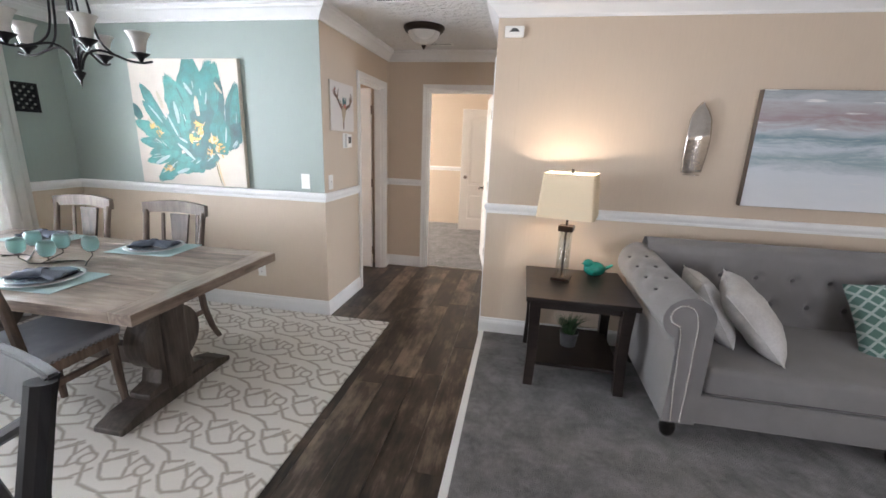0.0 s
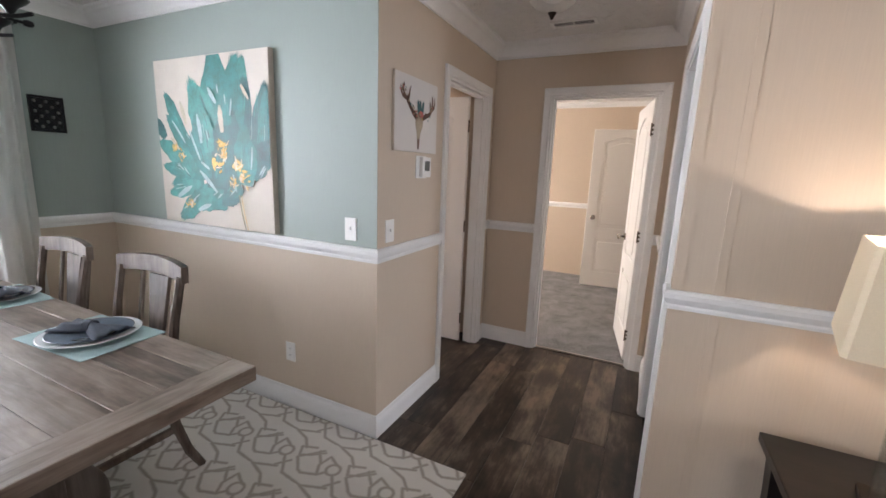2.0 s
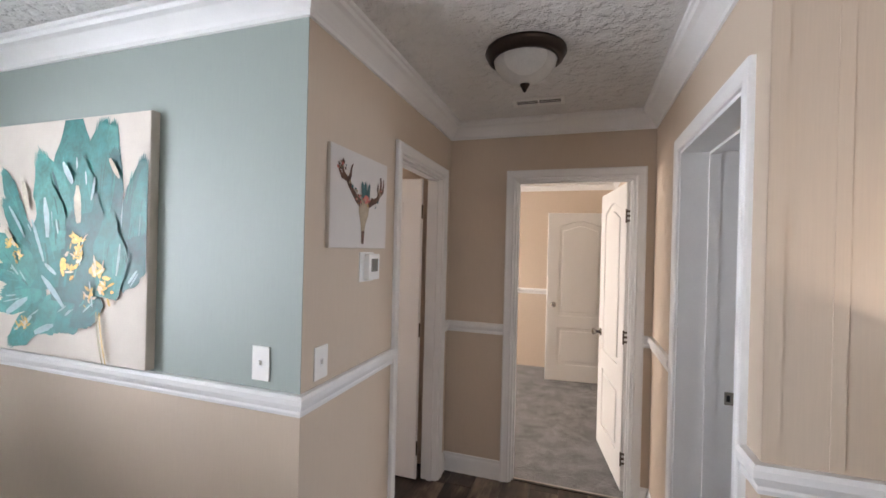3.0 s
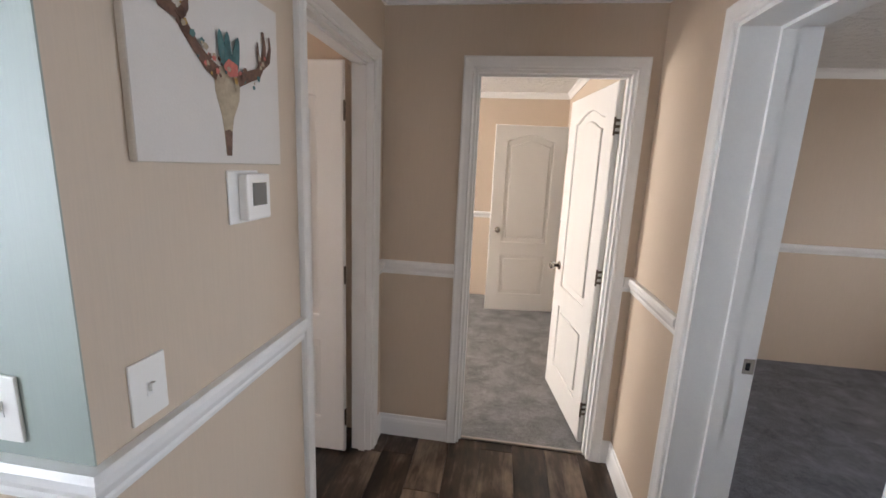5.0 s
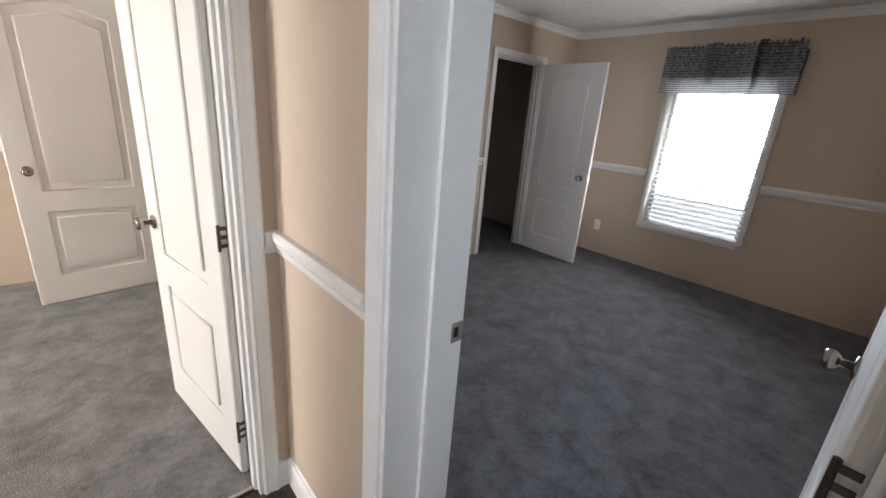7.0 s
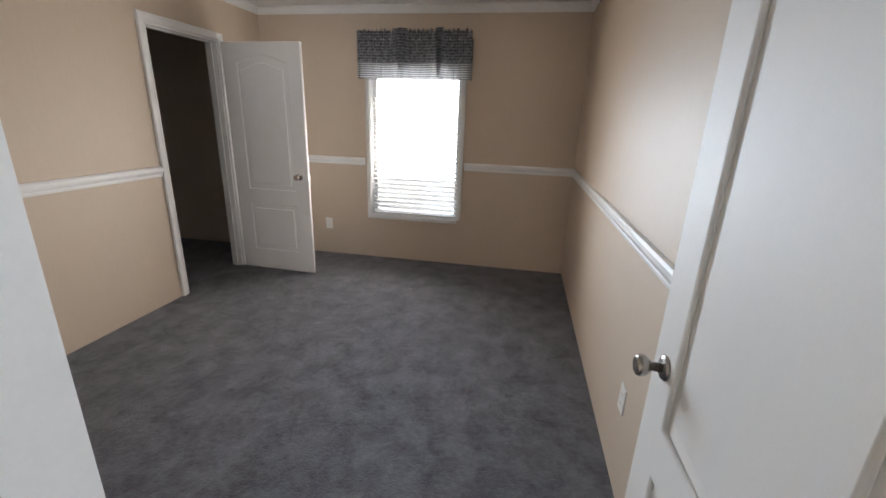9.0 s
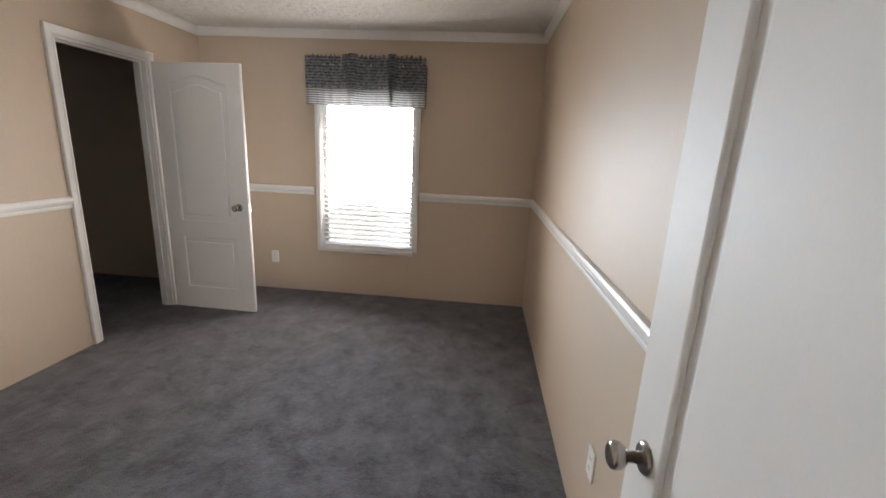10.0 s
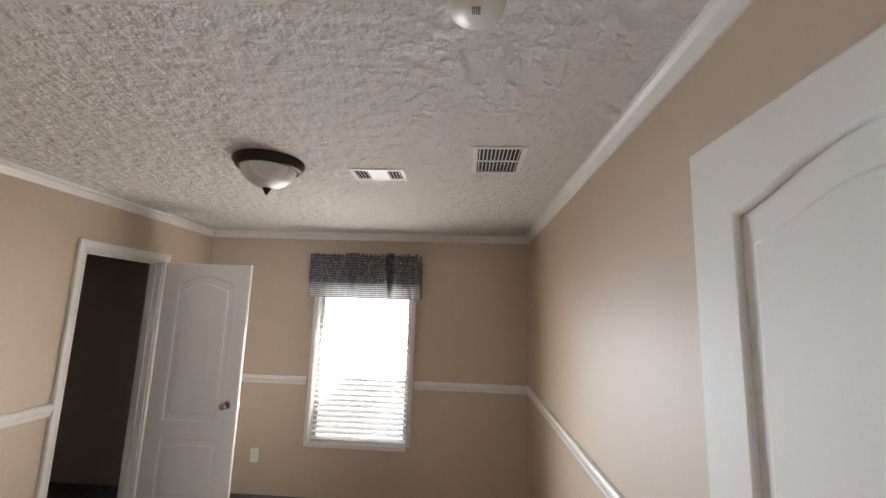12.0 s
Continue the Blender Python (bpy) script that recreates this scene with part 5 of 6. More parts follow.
def valance():
    m, t, b = nodes_of("grey_print_valance")
    v = coords(t, (1, 1, 1))
    sep = t.nodes.new("ShaderNodeSeparateXYZ")
    t.links.new(v, sep.inputs[0])
    band = math_node(t, "SINE", math_node(t, "MULTIPLY", sep.outputs[2], 260.0))
    dots = put(t, "ShaderNodeTexVoronoi", Scale=42.0)
    t.links.new(v, dots.inputs["Vector"])
    f = math_node(t, "ADD", math_node(t, "MULTIPLY", band, 0.3), math_node(t, "MULTIPLY", dots.outputs[0], 1.1))
    upper = mix_node(t, f, (0.07, 0.075, 0.09), (0.36, 0.375, 0.40))
    stripe = math_node(t, "GREATER_THAN", math_node(t, "SINE", math_node(t, "MULTIPLY", sep.outputs[2], 330.0)), 0.1)
    # striped print with lighter tones: window backlight painted into the lower cloth
    backlit_print = mix_node(t, stripe, (0.20, 0.205, 0.215), (0.62, 0.62, 0.62))
    # the step at 1.925 follows the window top, where backlight would begin
    tone = mix_node(t, math_node(t, "LESS_THAN", sep.outputs[2], 1.925), upper, backlit_print)
    t.links.new(tone, b.inputs["Base Color"])
    b.inputs["Roughness"].default_value = 0.85
    tr = put(t, "ShaderNodeBsdfTranslucent")
    t.links.new(tone, tr.inputs[0])
    mx = put(t, "ShaderNodeMixShader")
    mx.inputs[0].default_value = 0.5
    t.links.new(b.outputs[0], mx.inputs[1])
    t.links.new(tr.outputs[0], mx.inputs[2])
    t.links.new(mx.outputs[0], t.nodes["Material Output"].inputs[0])
    ob = thing("window_valance", "grey patterned gathered valance above the window", "valance")
    rng = random.Random(4)
    bm = bmesh.new()
    y0, y1, x = 4.20, 5.255, XE - 0.085
    n, rows = 150, []
    for k in range(n + 1):
        s = k / n
        gather = math.exp(-((s - 0.60) / 0.045) ** 2) + math.exp(-((s - 0.28) / 0.04) ** 2)
        row = []
        for j in range(13):
            q = j / 12
            a = 0.010 * math.sin(s * 95) * (0.5 + 0.5 * gather) + 0.022 * math.sin(s * 21 + 1) * q + 0.006 * math.sin(s * 260 + 3 * q) * (1 - q) + 0.03 * gather * math.sin(2.6 * q + 0.4)
            z = 2.185 - 0.405 * q - 0.018 * gather * math.sin(q * 3) + ((0.011 * math.sin(s * 170) + 0.008 * rng.uniform(-1, 1)) * (0.5 + abs(math.sin(s * 43))) if j == 0 else 0)
            row.append(bm.verts.new((x - a, y0 + (y1 - y0) * s, z)))
        rows.append(row)
    for a, b2 in zip(rows, rows[1:]):
        for j in range(12):
            bm.faces.new((a[j], a[j + 1], b2[j + 1], b2[j]))
    part("cloth", bm, m, ob, "", True)
    for yy in (y0, y1):
        part("return", boxes((x, XE - 0.001, yy - 0.002, yy + 0.002, 1.785, 2.12)), m, ob)
    for s, wide in ((0.60, 0.085), (0.27, 0.045)):
        bm, rows = bmesh.new(), []
        for k in range(25):
            g = k / 24 - 0.5
            rows.append([bm.verts.new((x - 0.052 - 0.010 * math.cos(g * 34) - 0.012 * math.sin(3 * q) + 0.03 * abs(g), y0 + (y1 - y0) * s + wide * g * (1.5 - 0.9 * q), 2.195 + 0.008 * rng.uniform(-1, 1) * (q == 0) - (0.335 if wide > 0.05 else 0.38) * q)) for q in (0, 0.12, 0.3, 0.5, 0.7, 0.88, 1)])
        for a, b2 in zip(rows, rows[1:]):
            for n in range(6):
                bm.faces.new((a[n], a[n + 1], b2[n + 1], b2[n]))
        part("gathered_fold", bm, m, ob, "", True)
    part("rod", tube([(x + 0.012, y0 + 0.004, 2.115), (x + 0.012, y1 - 0.004, 2.115)], 0.006, 8), WHITE, ob)


valance()


# ---- wall plates and fixtures ----
def plate(name, label, axis, c, sign, u, z, kind, w=0.072, h=0.117):
    ob = thing(name, label, "switch" if kind == "switch" else "outlet")

    def bx(u0, u1, d0, d1, z0, z1):
        a, b = sorted((c + sign * d0, c + sign * d1))
        return (a, b, u + u0, u + u1, z + z0, z + z1) if axis == "x" else (u + u0, u + u1, a, b, z + z0, z + z1)

    part("cover_plate", boxes(bx(-w / 2, w / 2, 0, 0.006, -h / 2, h / 2), bevel=0.002), PLASTIC, ob)
    if kind == "switch":
        part("toggle", boxes(bx(-0.005, 0.005, 0.006, 0.016, -0.004, 0.012), bevel=0.001), PLASTIC, ob)
        part("slot", boxes(bx(-0.007, 0.007, 0.006, 0.0068, -0.014, 0.014)), WHITE, ob)
    else:
        for dz in (-0.02, 0.02):
            part("socket", boxes(bx(-0.016, 0.016, 0.006, 0.0075, dz - 0.013, dz + 0.013), bevel=0.0006), PLASTIC, ob)
            # thin dark strips painted as slot shade; no slots are cut
            part("socket_slot", boxes(bx(-0.007, -0.005, 0.0075, 0.0079, dz - 0.003, dz + 0.005), bx(0.005, 0.007, 0.0075, 0.0079, dz - 0.003, dz + 0.005)), HOLE_SHADE, ob)
    return ob


plate("light_switch", "white toggle light switch on the sage wall", "y", 3.052, -1, -1.668, 1.132, "switch")
plate("light_switch", "white toggle light switch on the beige hall wall", "x", -1.51, 1, 3.161, 1.125, "switch", 0.078)
plate("wall_outlet", "white outlet on the beige wall below the rail", "y", 3.055, -1, -2.118, 0.356, "outlet")
plate("wall_outlet", "white outlet on the wall beside the window", "x", XE, -1, 5.66, 0.337, "outlet")
plate("wall_outlet", "white outlet on the wall near the door", "y", 3.20, 1, 1.33, 0.39, "outlet")
plate("wall_outlet", "white outlet seen beyond the hall doorway", "y", 6.29, -1, 1.15, 0.37, "outlet")


def thermostat():
    ob = thing("thermostat", "white wall thermostat with a grey display", "thermostat")
    x = -1.51
    part("wall_plate", boxes((x, x + 0.006, 3.415, 3.535, 1.392, 1.517), bevel=0.003), PLASTIC, ob)
    part("body", boxes((x + 0.006, x + 0.03, 3.45, 3.546, 1.399, 1.51), bevel=0.004), PLASTIC, ob)
    part("display", boxes((x + 0.03, x + 0.0308, 3.47, 3.528, 1.434, 1.489)), DISPLAY, ob, "grey display")


thermostat()


def skull_painting():
    ground = mat("pale_wash_canvas", (0.66, 0.62, 0.58), 0.8, vary=0.05, scale=4, grain=200, relief=0.2)
    ob = canvas("antler_painting", "white canvas with a painted skull and antlers", (3.172, 1.532), (3.628, 1.915), -1.51, ground, "x", 1, 0.014)
    bone = mat("paint_bone", (0.40, 0.32, 0.22), 0.6, vary=0.25, scale=20, relief=0.2)
    brown = mat("paint_antler", (0.13, 0.065, 0.04), 0.6, vary=0.5, scale=35, relief=0.2)
    ochre = mat("paint_ochre", (0.42, 0.26, 0.07), 0.6, vary=0.3, scale=30, relief=0.2)
    rose = mat("paint_rose", (0.50, 0.14, 0.11), 0.6, vary=0.3, scale=30, relief=0.2)
    tealp = mat("paint_feather", (0.05, 0.13, 0.13), 0.6, vary=0.3, scale=30, relief=0.2)
    face = -1.51 + 0.014 + 0.0016

    def lay(name, pts, material, lift):
        m = Matrix.Translation((face + lift, 3.172, 1.532)) @ Matrix.Rotation(radians(90), 4, "Z") @ Matrix.Rotation(radians(90), 4, "X")
        part(name, moved(prism(pts, 0.0004), m), material, ob)

    lay("painted_skull", [(0.243, 0.02), (0.252, 0.06), (0.262, 0.10), (0.285, 0.14), (0.292, 0.19), (0.275, 0.205), (0.235, 0.205), (0.205, 0.195), (0.205, 0.15), (0.222, 0.10), (0.228, 0.06), (0.23, 0.02)], bone, 0.0)
    lay("painted_muzzle", [(0.232, 0.018), (0.248, 0.018), (0.254, 0.07), (0.244, 0.075), (0.228, 0.07)], brown, 0.0005)

    level, rng = [0.0007], random.Random(9)

    def limb(pts, w):
        level[0] += 0.0005
        left, right = [], []
        for k, (x, z) in enumerate(pts):
            a, b = pts[max(k - 1, 0)], pts[min(k + 1, len(pts) - 1)]
            d = Vector((b[0] - a[0], b[1] - a[1])).normalized()
            ww = w * rng.uniform(0.8, 1.15) * (1 - 0.72 * k / (len(pts) - 1))
            left.append((x - d.y * ww, z + d.x * ww))
            right.append((x + d.y * ww, z - d.x * ww))
        lay("painted_antler", left + right[::-1], brown, level[0])

    limb([(0.215, 0.185), (0.185, 0.198), (0.155, 0.222), (0.128, 0.25), (0.105, 0.272), (0.085, 0.285), (0.075, 0.31), (0.082, 0.338)], 0.017)
    limb([(0.11, 0.268), (0.075, 0.272), (0.055, 0.29), (0.05, 0.32)], 0.012)
    limb([(0.115, 0.262), (0.135, 0.285), (0.138, 0.31), (0.15, 0.332)], 0.010)
    limb([(0.28, 0.185), (0.32, 0.20), (0.36, 0.215), (0.385, 0.25), (0.39, 0.285), (0.385, 0.315)], 0.017)
    limb([(0.375, 0.235), (0.405, 0.255), (0.415, 0.285), (0.412, 0.31)], 0.011)
    limb([(0.37, 0.23), (0.36, 0.26), (0.36, 0.285)], 0.009)
    for a, dx in ((-8, 0.0), (6, 0.018), (-18, -0.012)):
        s = stroke(0.075, 0.018, 0.1)
        c, sn = math.cos(radians(-a)), math.sin(radians(-a))
        lay("painted_feather", [(0.25 + dx + x * c - y * sn, 0.20 + x * sn + y * c) for x, y in s], tealp, 0.0047 + dx * 0.02)
    lay("painted_bloom", [(0.255 + 0.022 * math.cos(k * 0.628) * (1 + 0.2 * (k % 2)), 0.203 + 0.016 * math.sin(k * 0.628) * (1 + 0.2 * (k % 2))) for k in range(10)], rose, 0.0056)
    spots = [(0.19, 0.205), (0.15, 0.235), (0.11, 0.27), (0.085, 0.31), (0.30, 0.19), (0.34, 0.205), (0.375, 0.235), (0.22, 0.19), (0.275, 0.19), (0.06, 0.30)]
    for k in range(60):
        cx, cz = rng.choice(spots)
        cx, cz, r = cx + rng.gauss(0, 0.013), cz + rng.gauss(0, 0.013), rng.uniform(0.003, 0.009)
        turn = rng.uniform(0, 6.28)
        lay("paint_fleck", [(cx + r * rng.uniform(0.6, 1.2) * math.cos(turn + a * 1.257), cz + r * rng.uniform(0.6, 1.2) * math.sin(turn + a * 1.257)) for a in range(5)], rng.choice((bone, brown, brown, rose, tealp, ochre)), 0.006 + k * 0.00001)


skull_painting()


def dome_light(x, y, label, r=0.165):
    ob = thing("ceiling_light", label, "ceiling light", (x, y, 0))
    part("rim", lathe([(0.0, H), (r + 0.005, H), (r + 0.008, H - 0.012), (r, H - 0.022), (r - 0.005, H - 0.036), (r - 0.018, H - 0.046), (r - 0.03, H - 0.046), (r - 0.03, H - 0.02), (0.0, H - 0.02)], 48), BRONZE, ob, "dark bronze rim", True)
    part("glass_bowl", lathe([(r - 0.03, H - 0.04), (r - 0.036, H - 0.065), (r - 0.06, H - 0.10), (r - 0.10, H - 0.128), (0.02, H - 0.142), (0.0, H - 0.142)], 48, cap=False), FROST, ob, "frosted alabaster glass bowl", True)
    part("finial", lathe([(0.0, H - 0.178), (0.006, H - 0.172), (0.012, H - 0.16), (0.018, H - 0.15), (0.022, H - 0.142), (0.0, H - 0.138)], 16), BRONZE, ob, "", True)


dome_light(-0.885, 3.70, "bronze flush dome light on the hall ceiling")
dome_light(1.88, 4.79, "bronze flush dome light on the bedroom ceiling")


def ceiling_vent(label, x0, x1, y0, y1, slats_along, n, split=False):
    ob = thing("ceiling_vent", label, "vent")
    z = H
    f = 0.022
    part("frame", boxes((x0, x1, y0, y0 + f, z - 0.007, z), (x0, x1, y1 - f, y1, z - 0.007, z), (x0, x0 + f, y0 + f, y1 - f, z - 0.007, z), (x1 - f, x1, y0 + f, y1 - f, z - 0.007, z), bevel=0.002), PLASTIC, ob)
    # dark sheet gives the duct's shade by colour; no duct is built
    part("backing", boxes((x0 + f, x1 - f, y0 + f, y1 - f, z - 0.0015, z)), HOLE_SHADE, ob, "flat dark sheet painted as duct shade")
    if slats_along == "x":
        step = (y1 - y0 - 2 * f) / n
        for k in range(n):
            yy = y0 + f + (k + 0.5) * step
            if split and abs(k - n / 2 + 0.5) < n * 0.2:
                part("slat", boxes((x0 + f, x1 - f, yy - step * 0.5, yy + step * 0.5, z - 0.005, z - 0.0015)), PLASTIC, ob)
            else:
                part("slat", moved(boxes((x0 + f, x1 - f, -step * 0.075, step * 0.075, -0.0010, 0.0015)), Matrix.Translation((0, yy, z - 0.0045)) @ Matrix.Rotation(radians(25), 4, "X")), PLASTIC, ob)
        for c in (0.5,) if not split else ():
            xx = x0 + (x1 - x0) * c
            part("cross_bar", boxes((xx - 0.004, xx + 0.004, y0 + f, y1 - f, z - 0.007, z - 0.0015)), PLASTIC, ob)
    return ob


ceiling_vent("white ceiling register with slanted louvres", 1.965, 2.14, 4.12, 4.41, "x", 14, True)
ceiling_vent("white square return air grille in the ceiling", 1.655, 2.0, 3.525, 3.765, "x", 11)
ceiling_vent("white register in the hall ceiling near the doors", 4.0 - 5.03, 4.0 - 4.74, 4.255, 4.37, "x", 3)
ceiling_vent("white ceiling register above the hall entrance", -1.08, -0.80, 2.955, 3.06, "x", 3)


def smoke_detector(x, y):
    ob = thing("smoke_detector", "round white smoke detector on the ceiling", "smoke detector", (x, y, 0))
    part("base", lathe([(0.0, H), (0.07, H), (0.07, H - 0.012), (0.0, H - 0.012)], 40), PLASTIC, ob, "", True)
    part("cover", lathe([(0.066, H - 0.012), (0.064, H - 0.03), (0.052, H - 0.042), (0.02, H - 0.046), (0.0, H - 0.046)], 40, cap=False), PLASTIC, ob, "", True)
    for k in range(5):
        # dark strips on the cover, shade of slots by colour alone
        part("vent_slot", moved(boxes((-0.012, 0.012, -0.001, 0.001, -0.0006, 0.0006)), Matrix.Translation((-0.02, -0.008 + k * 0.004, H - 0.0465))), HOLE_SHADE, ob)


smoke_detector(0.80, 3.775)


def alarm():
    ob = thing("wall_alarm", "small white wall alarm with a grey emblem", "alarm")
    part("body", boxes((-0.172, -0.044, 3.068, 3.09, 2.172, 2.243), bevel=0.006), PLASTIC, ob)
    part("emblem", moved(prism([(-0.035, 0), (0.035, 0), (0.012, 0.022), (-0.012, 0.022)], 0.001), Matrix.Translation((-0.108, 3.068, 2.206)) @ Matrix.Rotation(radians(90), 4, "X")), DISPLAY, ob)


alarm()
_sp = thing("strike_plate", "brass-grey strike plate on the door jamb", "strike plate")
part("plate", boxes((-0.026, 0.010, 4.0045, 4.006, 0.888, 0.944)), NICKEL, _sp)
# dark patch on the plate paints the shade of the latch hole
part("hole", boxes((-0.018, -0.004, 4.004, 4.0045, 0.902, 0.930)), HOLE_SHADE, _sp)

# ---- living area ----


def end_table():
    ob = thing("end_table", "square dark espresso wood end table with a low shelf", "side table", (0.43, 2.695, 0.008))
    part("top", boxes((-0.325, 0.325, -0.335, 0.335, 0.562, 0.595), bevel=0.004), ESPRESSO, ob)
    part("apron", boxes((-0.28, 0.28, -0.29, 0.29, 0.512, 0.562), bevel=0.002), ESPRESSO, ob)
    for sx in (-1, 1):
        for sy in (-1, 1):
            bm = bmesh.new()
            rows = []
            for x, y, z, w in ((0.268, 0.278, 0.562, 0.034), (0.264, 0.274, 0.40, 0.031), (0.264, 0.276, 0.2, 0.030), (0.272, 0.286, 0.0, 0.029)):
                rows.append([bm.verts.new((sx * x + a * w, sy * y + b * w, z)) for a, b in ((-1, -1), (1, -1), (1, 1), (-1, 1))])
            for a, b in zip(rows, rows[1:]):
                for j in range(4):
                    bm.faces.new((a[j], a[(j + 1) % 4], b[(j + 1) % 4], b[j]))
            bm.faces.new(rows[0])
            bm.faces.new(rows[-1])
            part("leg", bm, ESPRESSO, ob)
    part("shelf", boxes((-0.275, 0.275, -0.285, 0.285, 0.13, 0.152), bevel=0.002), ESPRESSO, ob)


end_table()


def lamp():
    ob = thing("table_lamp", "lit glass column lamp with a cream rectangular shade", "lamp", (0.335, 2.77, 0.603), -14)
    part("base", boxes((-0.06, 0.06, -0.06, 0.06, 0.0, 0.02), bevel=0.003), BRONZE, ob, "dark bronze base")
    part("glass_column", lathe([(0.043, 0.02), (0.043, 0.335), (0.040, 0.335), (0.040, 0.02), (0.043, 0.02)], 28, cap=False), LAMP_GLASS, ob, "clear glass column", True)
    part("rod", tube([(0, 0, 0.02), (0, 0, 0.45)], 0.008, 10), BRONZE, ob)
    part("cap", boxes((-0.047, 0.047, -0.047, 0.047, 0.335, 0.372), bevel=0.003), BRONZE, ob)
    part("harp", tube([(-0.03, 0, 0.45), (-0.055, 0, 0.54), (-0.05, 0, 0.64), (0, 0, 0.695), (0.05, 0, 0.64), (0.055, 0, 0.54), (0.03, 0, 0.45), (-0.03, 0, 0.45)], 0.002, 6), BRONZE, ob)
    part("finial", boxes((-0.008, 0.008, -0.008, 0.008, 0.695, 0.735), bevel=0.002), BRONZE, ob)
    bm = bmesh.new()
    rings = []
    for z, w, d in ((0.435, 0.176, 0.165), (0.71, 0.155, 0.145)):
        c = 0.012
        rings.append([bm.verts.new((x, y, z)) for x, y in ((-w + c, -d), (w - c, -d), (w, -d + c), (w, d - c), (w - c, d), (-w + c, d), (-w, d - c), (-w, -d + c))])
    for j in range(8):
        bm.faces.new((rings[0][j], rings[0][(j + 1) % 8], rings[1][(j + 1) % 8], rings[1][j]))
    sh = part("shade", bm, SHADE, ob, "cream fabric shade")
    mod = sh.modifiers.new("thick", "SOLIDIFY")
    mod.thickness = 0.002
    bulb_mat = bpy.data.materials.new("lit_bulb")
    bulb_mat.use_nodes = True
    b = bulb_mat.node_tree.nodes["Principled BSDF"]
    b.inputs["Emission Color"].default_value, b.inputs["Emission Strength"].default_value = (1.0, 0.72, 0.42, 1), 30.0
    part("bulb", moved(lathe([(0.0, -0.045), (0.02, -0.04), (0.03, -0.015), (0.03, 0.015), (0.018, 0.04), (0.0, 0.045)], 20), Matrix.Translation((0, 0, 0.57))), bulb_mat, ob, "glowing warm bulb", True)


lamp()
_b = bpy.data.lights.new("lamp_bulb_light", "POINT")
_b.energy, _b.color, _b.shadow_soft_size = LAMP_WATTS, (1.0, 0.89, 0.74), 0.015
_bo = new("lamp_bulb_light", _b)
_bo.location = (0.335, 2.77, 0.603 + 0.645)


def bird():
    bm = bmesh.new()

    def blob(c, r, m=Matrix.Identity(4)):
        bmesh.ops.create_uvsphere(bm, u_segments=24, v_segments=14, radius=1, matrix=Matrix.Translation(c) @ m @ Matrix.Diagonal((*r, 1)))

    blob((-0.005, 0, 0.052), (0.076, 0.056, 0.052))
    blob((-0.050, 0, 0.090), (0.036, 0.036, 0.031))
    blob((0.075, 0, 0.062), (0.05, 0.016, 0.012), Matrix.Rotation(radians(-28), 4, "Y"))
    blob((-0.086, 0, 0.088), (0.013, 0.006, 0.006))
    ob = part("bird_figurine", bm, TEAL_GLAZE, None, "", True)
    ob.matrix_world = pose(0.575, 2.91, 0.603, 0, 0, 8)
    tagged(ob, "glossy teal ceramic bird ornament on the end table", "ornament")


bird()


def plant():
    ob = thing("potted_plant", "small green grassy plant in a dark pot", "plant", (0.42, 2.70, 0.16))
    part("pot", lathe([(0.0, 0.0), (0.05, 0.0), (0.062, 0.09), (0.066, 0.1), (0.060, 0.1), (0.056, 0.085), (0.0, 0.085)], 24), POT, ob, "", True)
    rng = random.Random(7)
    bm = bmesh.new()
    for k in range(150):
        a, ln, lean = rng.uniform(0, 6.283), rng.uniform(0.08, 0.15), rng.uniform(0.1, 0.9)
        d = Vector((math.cos(a), math.sin(a), 0))
        side = Vector((-d.y, d.x, 0))
        r0 = d * rng.uniform(0, 0.045)
        prev = None
        for j in range(4):
            s = j / 3
            c = r0 + d * ln * lean * s * s + Vector((0, 0, 0.085 + ln * s * (1 - 0.35 * lean * s)))
            w = 0.006 * (1 - s * 0.9)
            pair = (bm.verts.new(c - side * w), bm.verts.new(c + side * w))
            if prev:
                bm.faces.new((prev[0], prev[1], pair[1], pair[0]))
            prev = pair
    part("leaves", bm, LEAF, ob, "narrow dark green leaves")


plant()


def grid_mesh(n, m, fn, close=False):
    bm = bmesh.new()
    rows = [[bm.verts.new(fn(i / n, j / m)) for j in range(m + 1)] for i in range(n + 1)]
    for a, b in zip(rows, rows[1:]):
        for j in range(m):
            bm.faces.new((a[j], a[j + 1], b[j + 1], b[j]))
    return bm


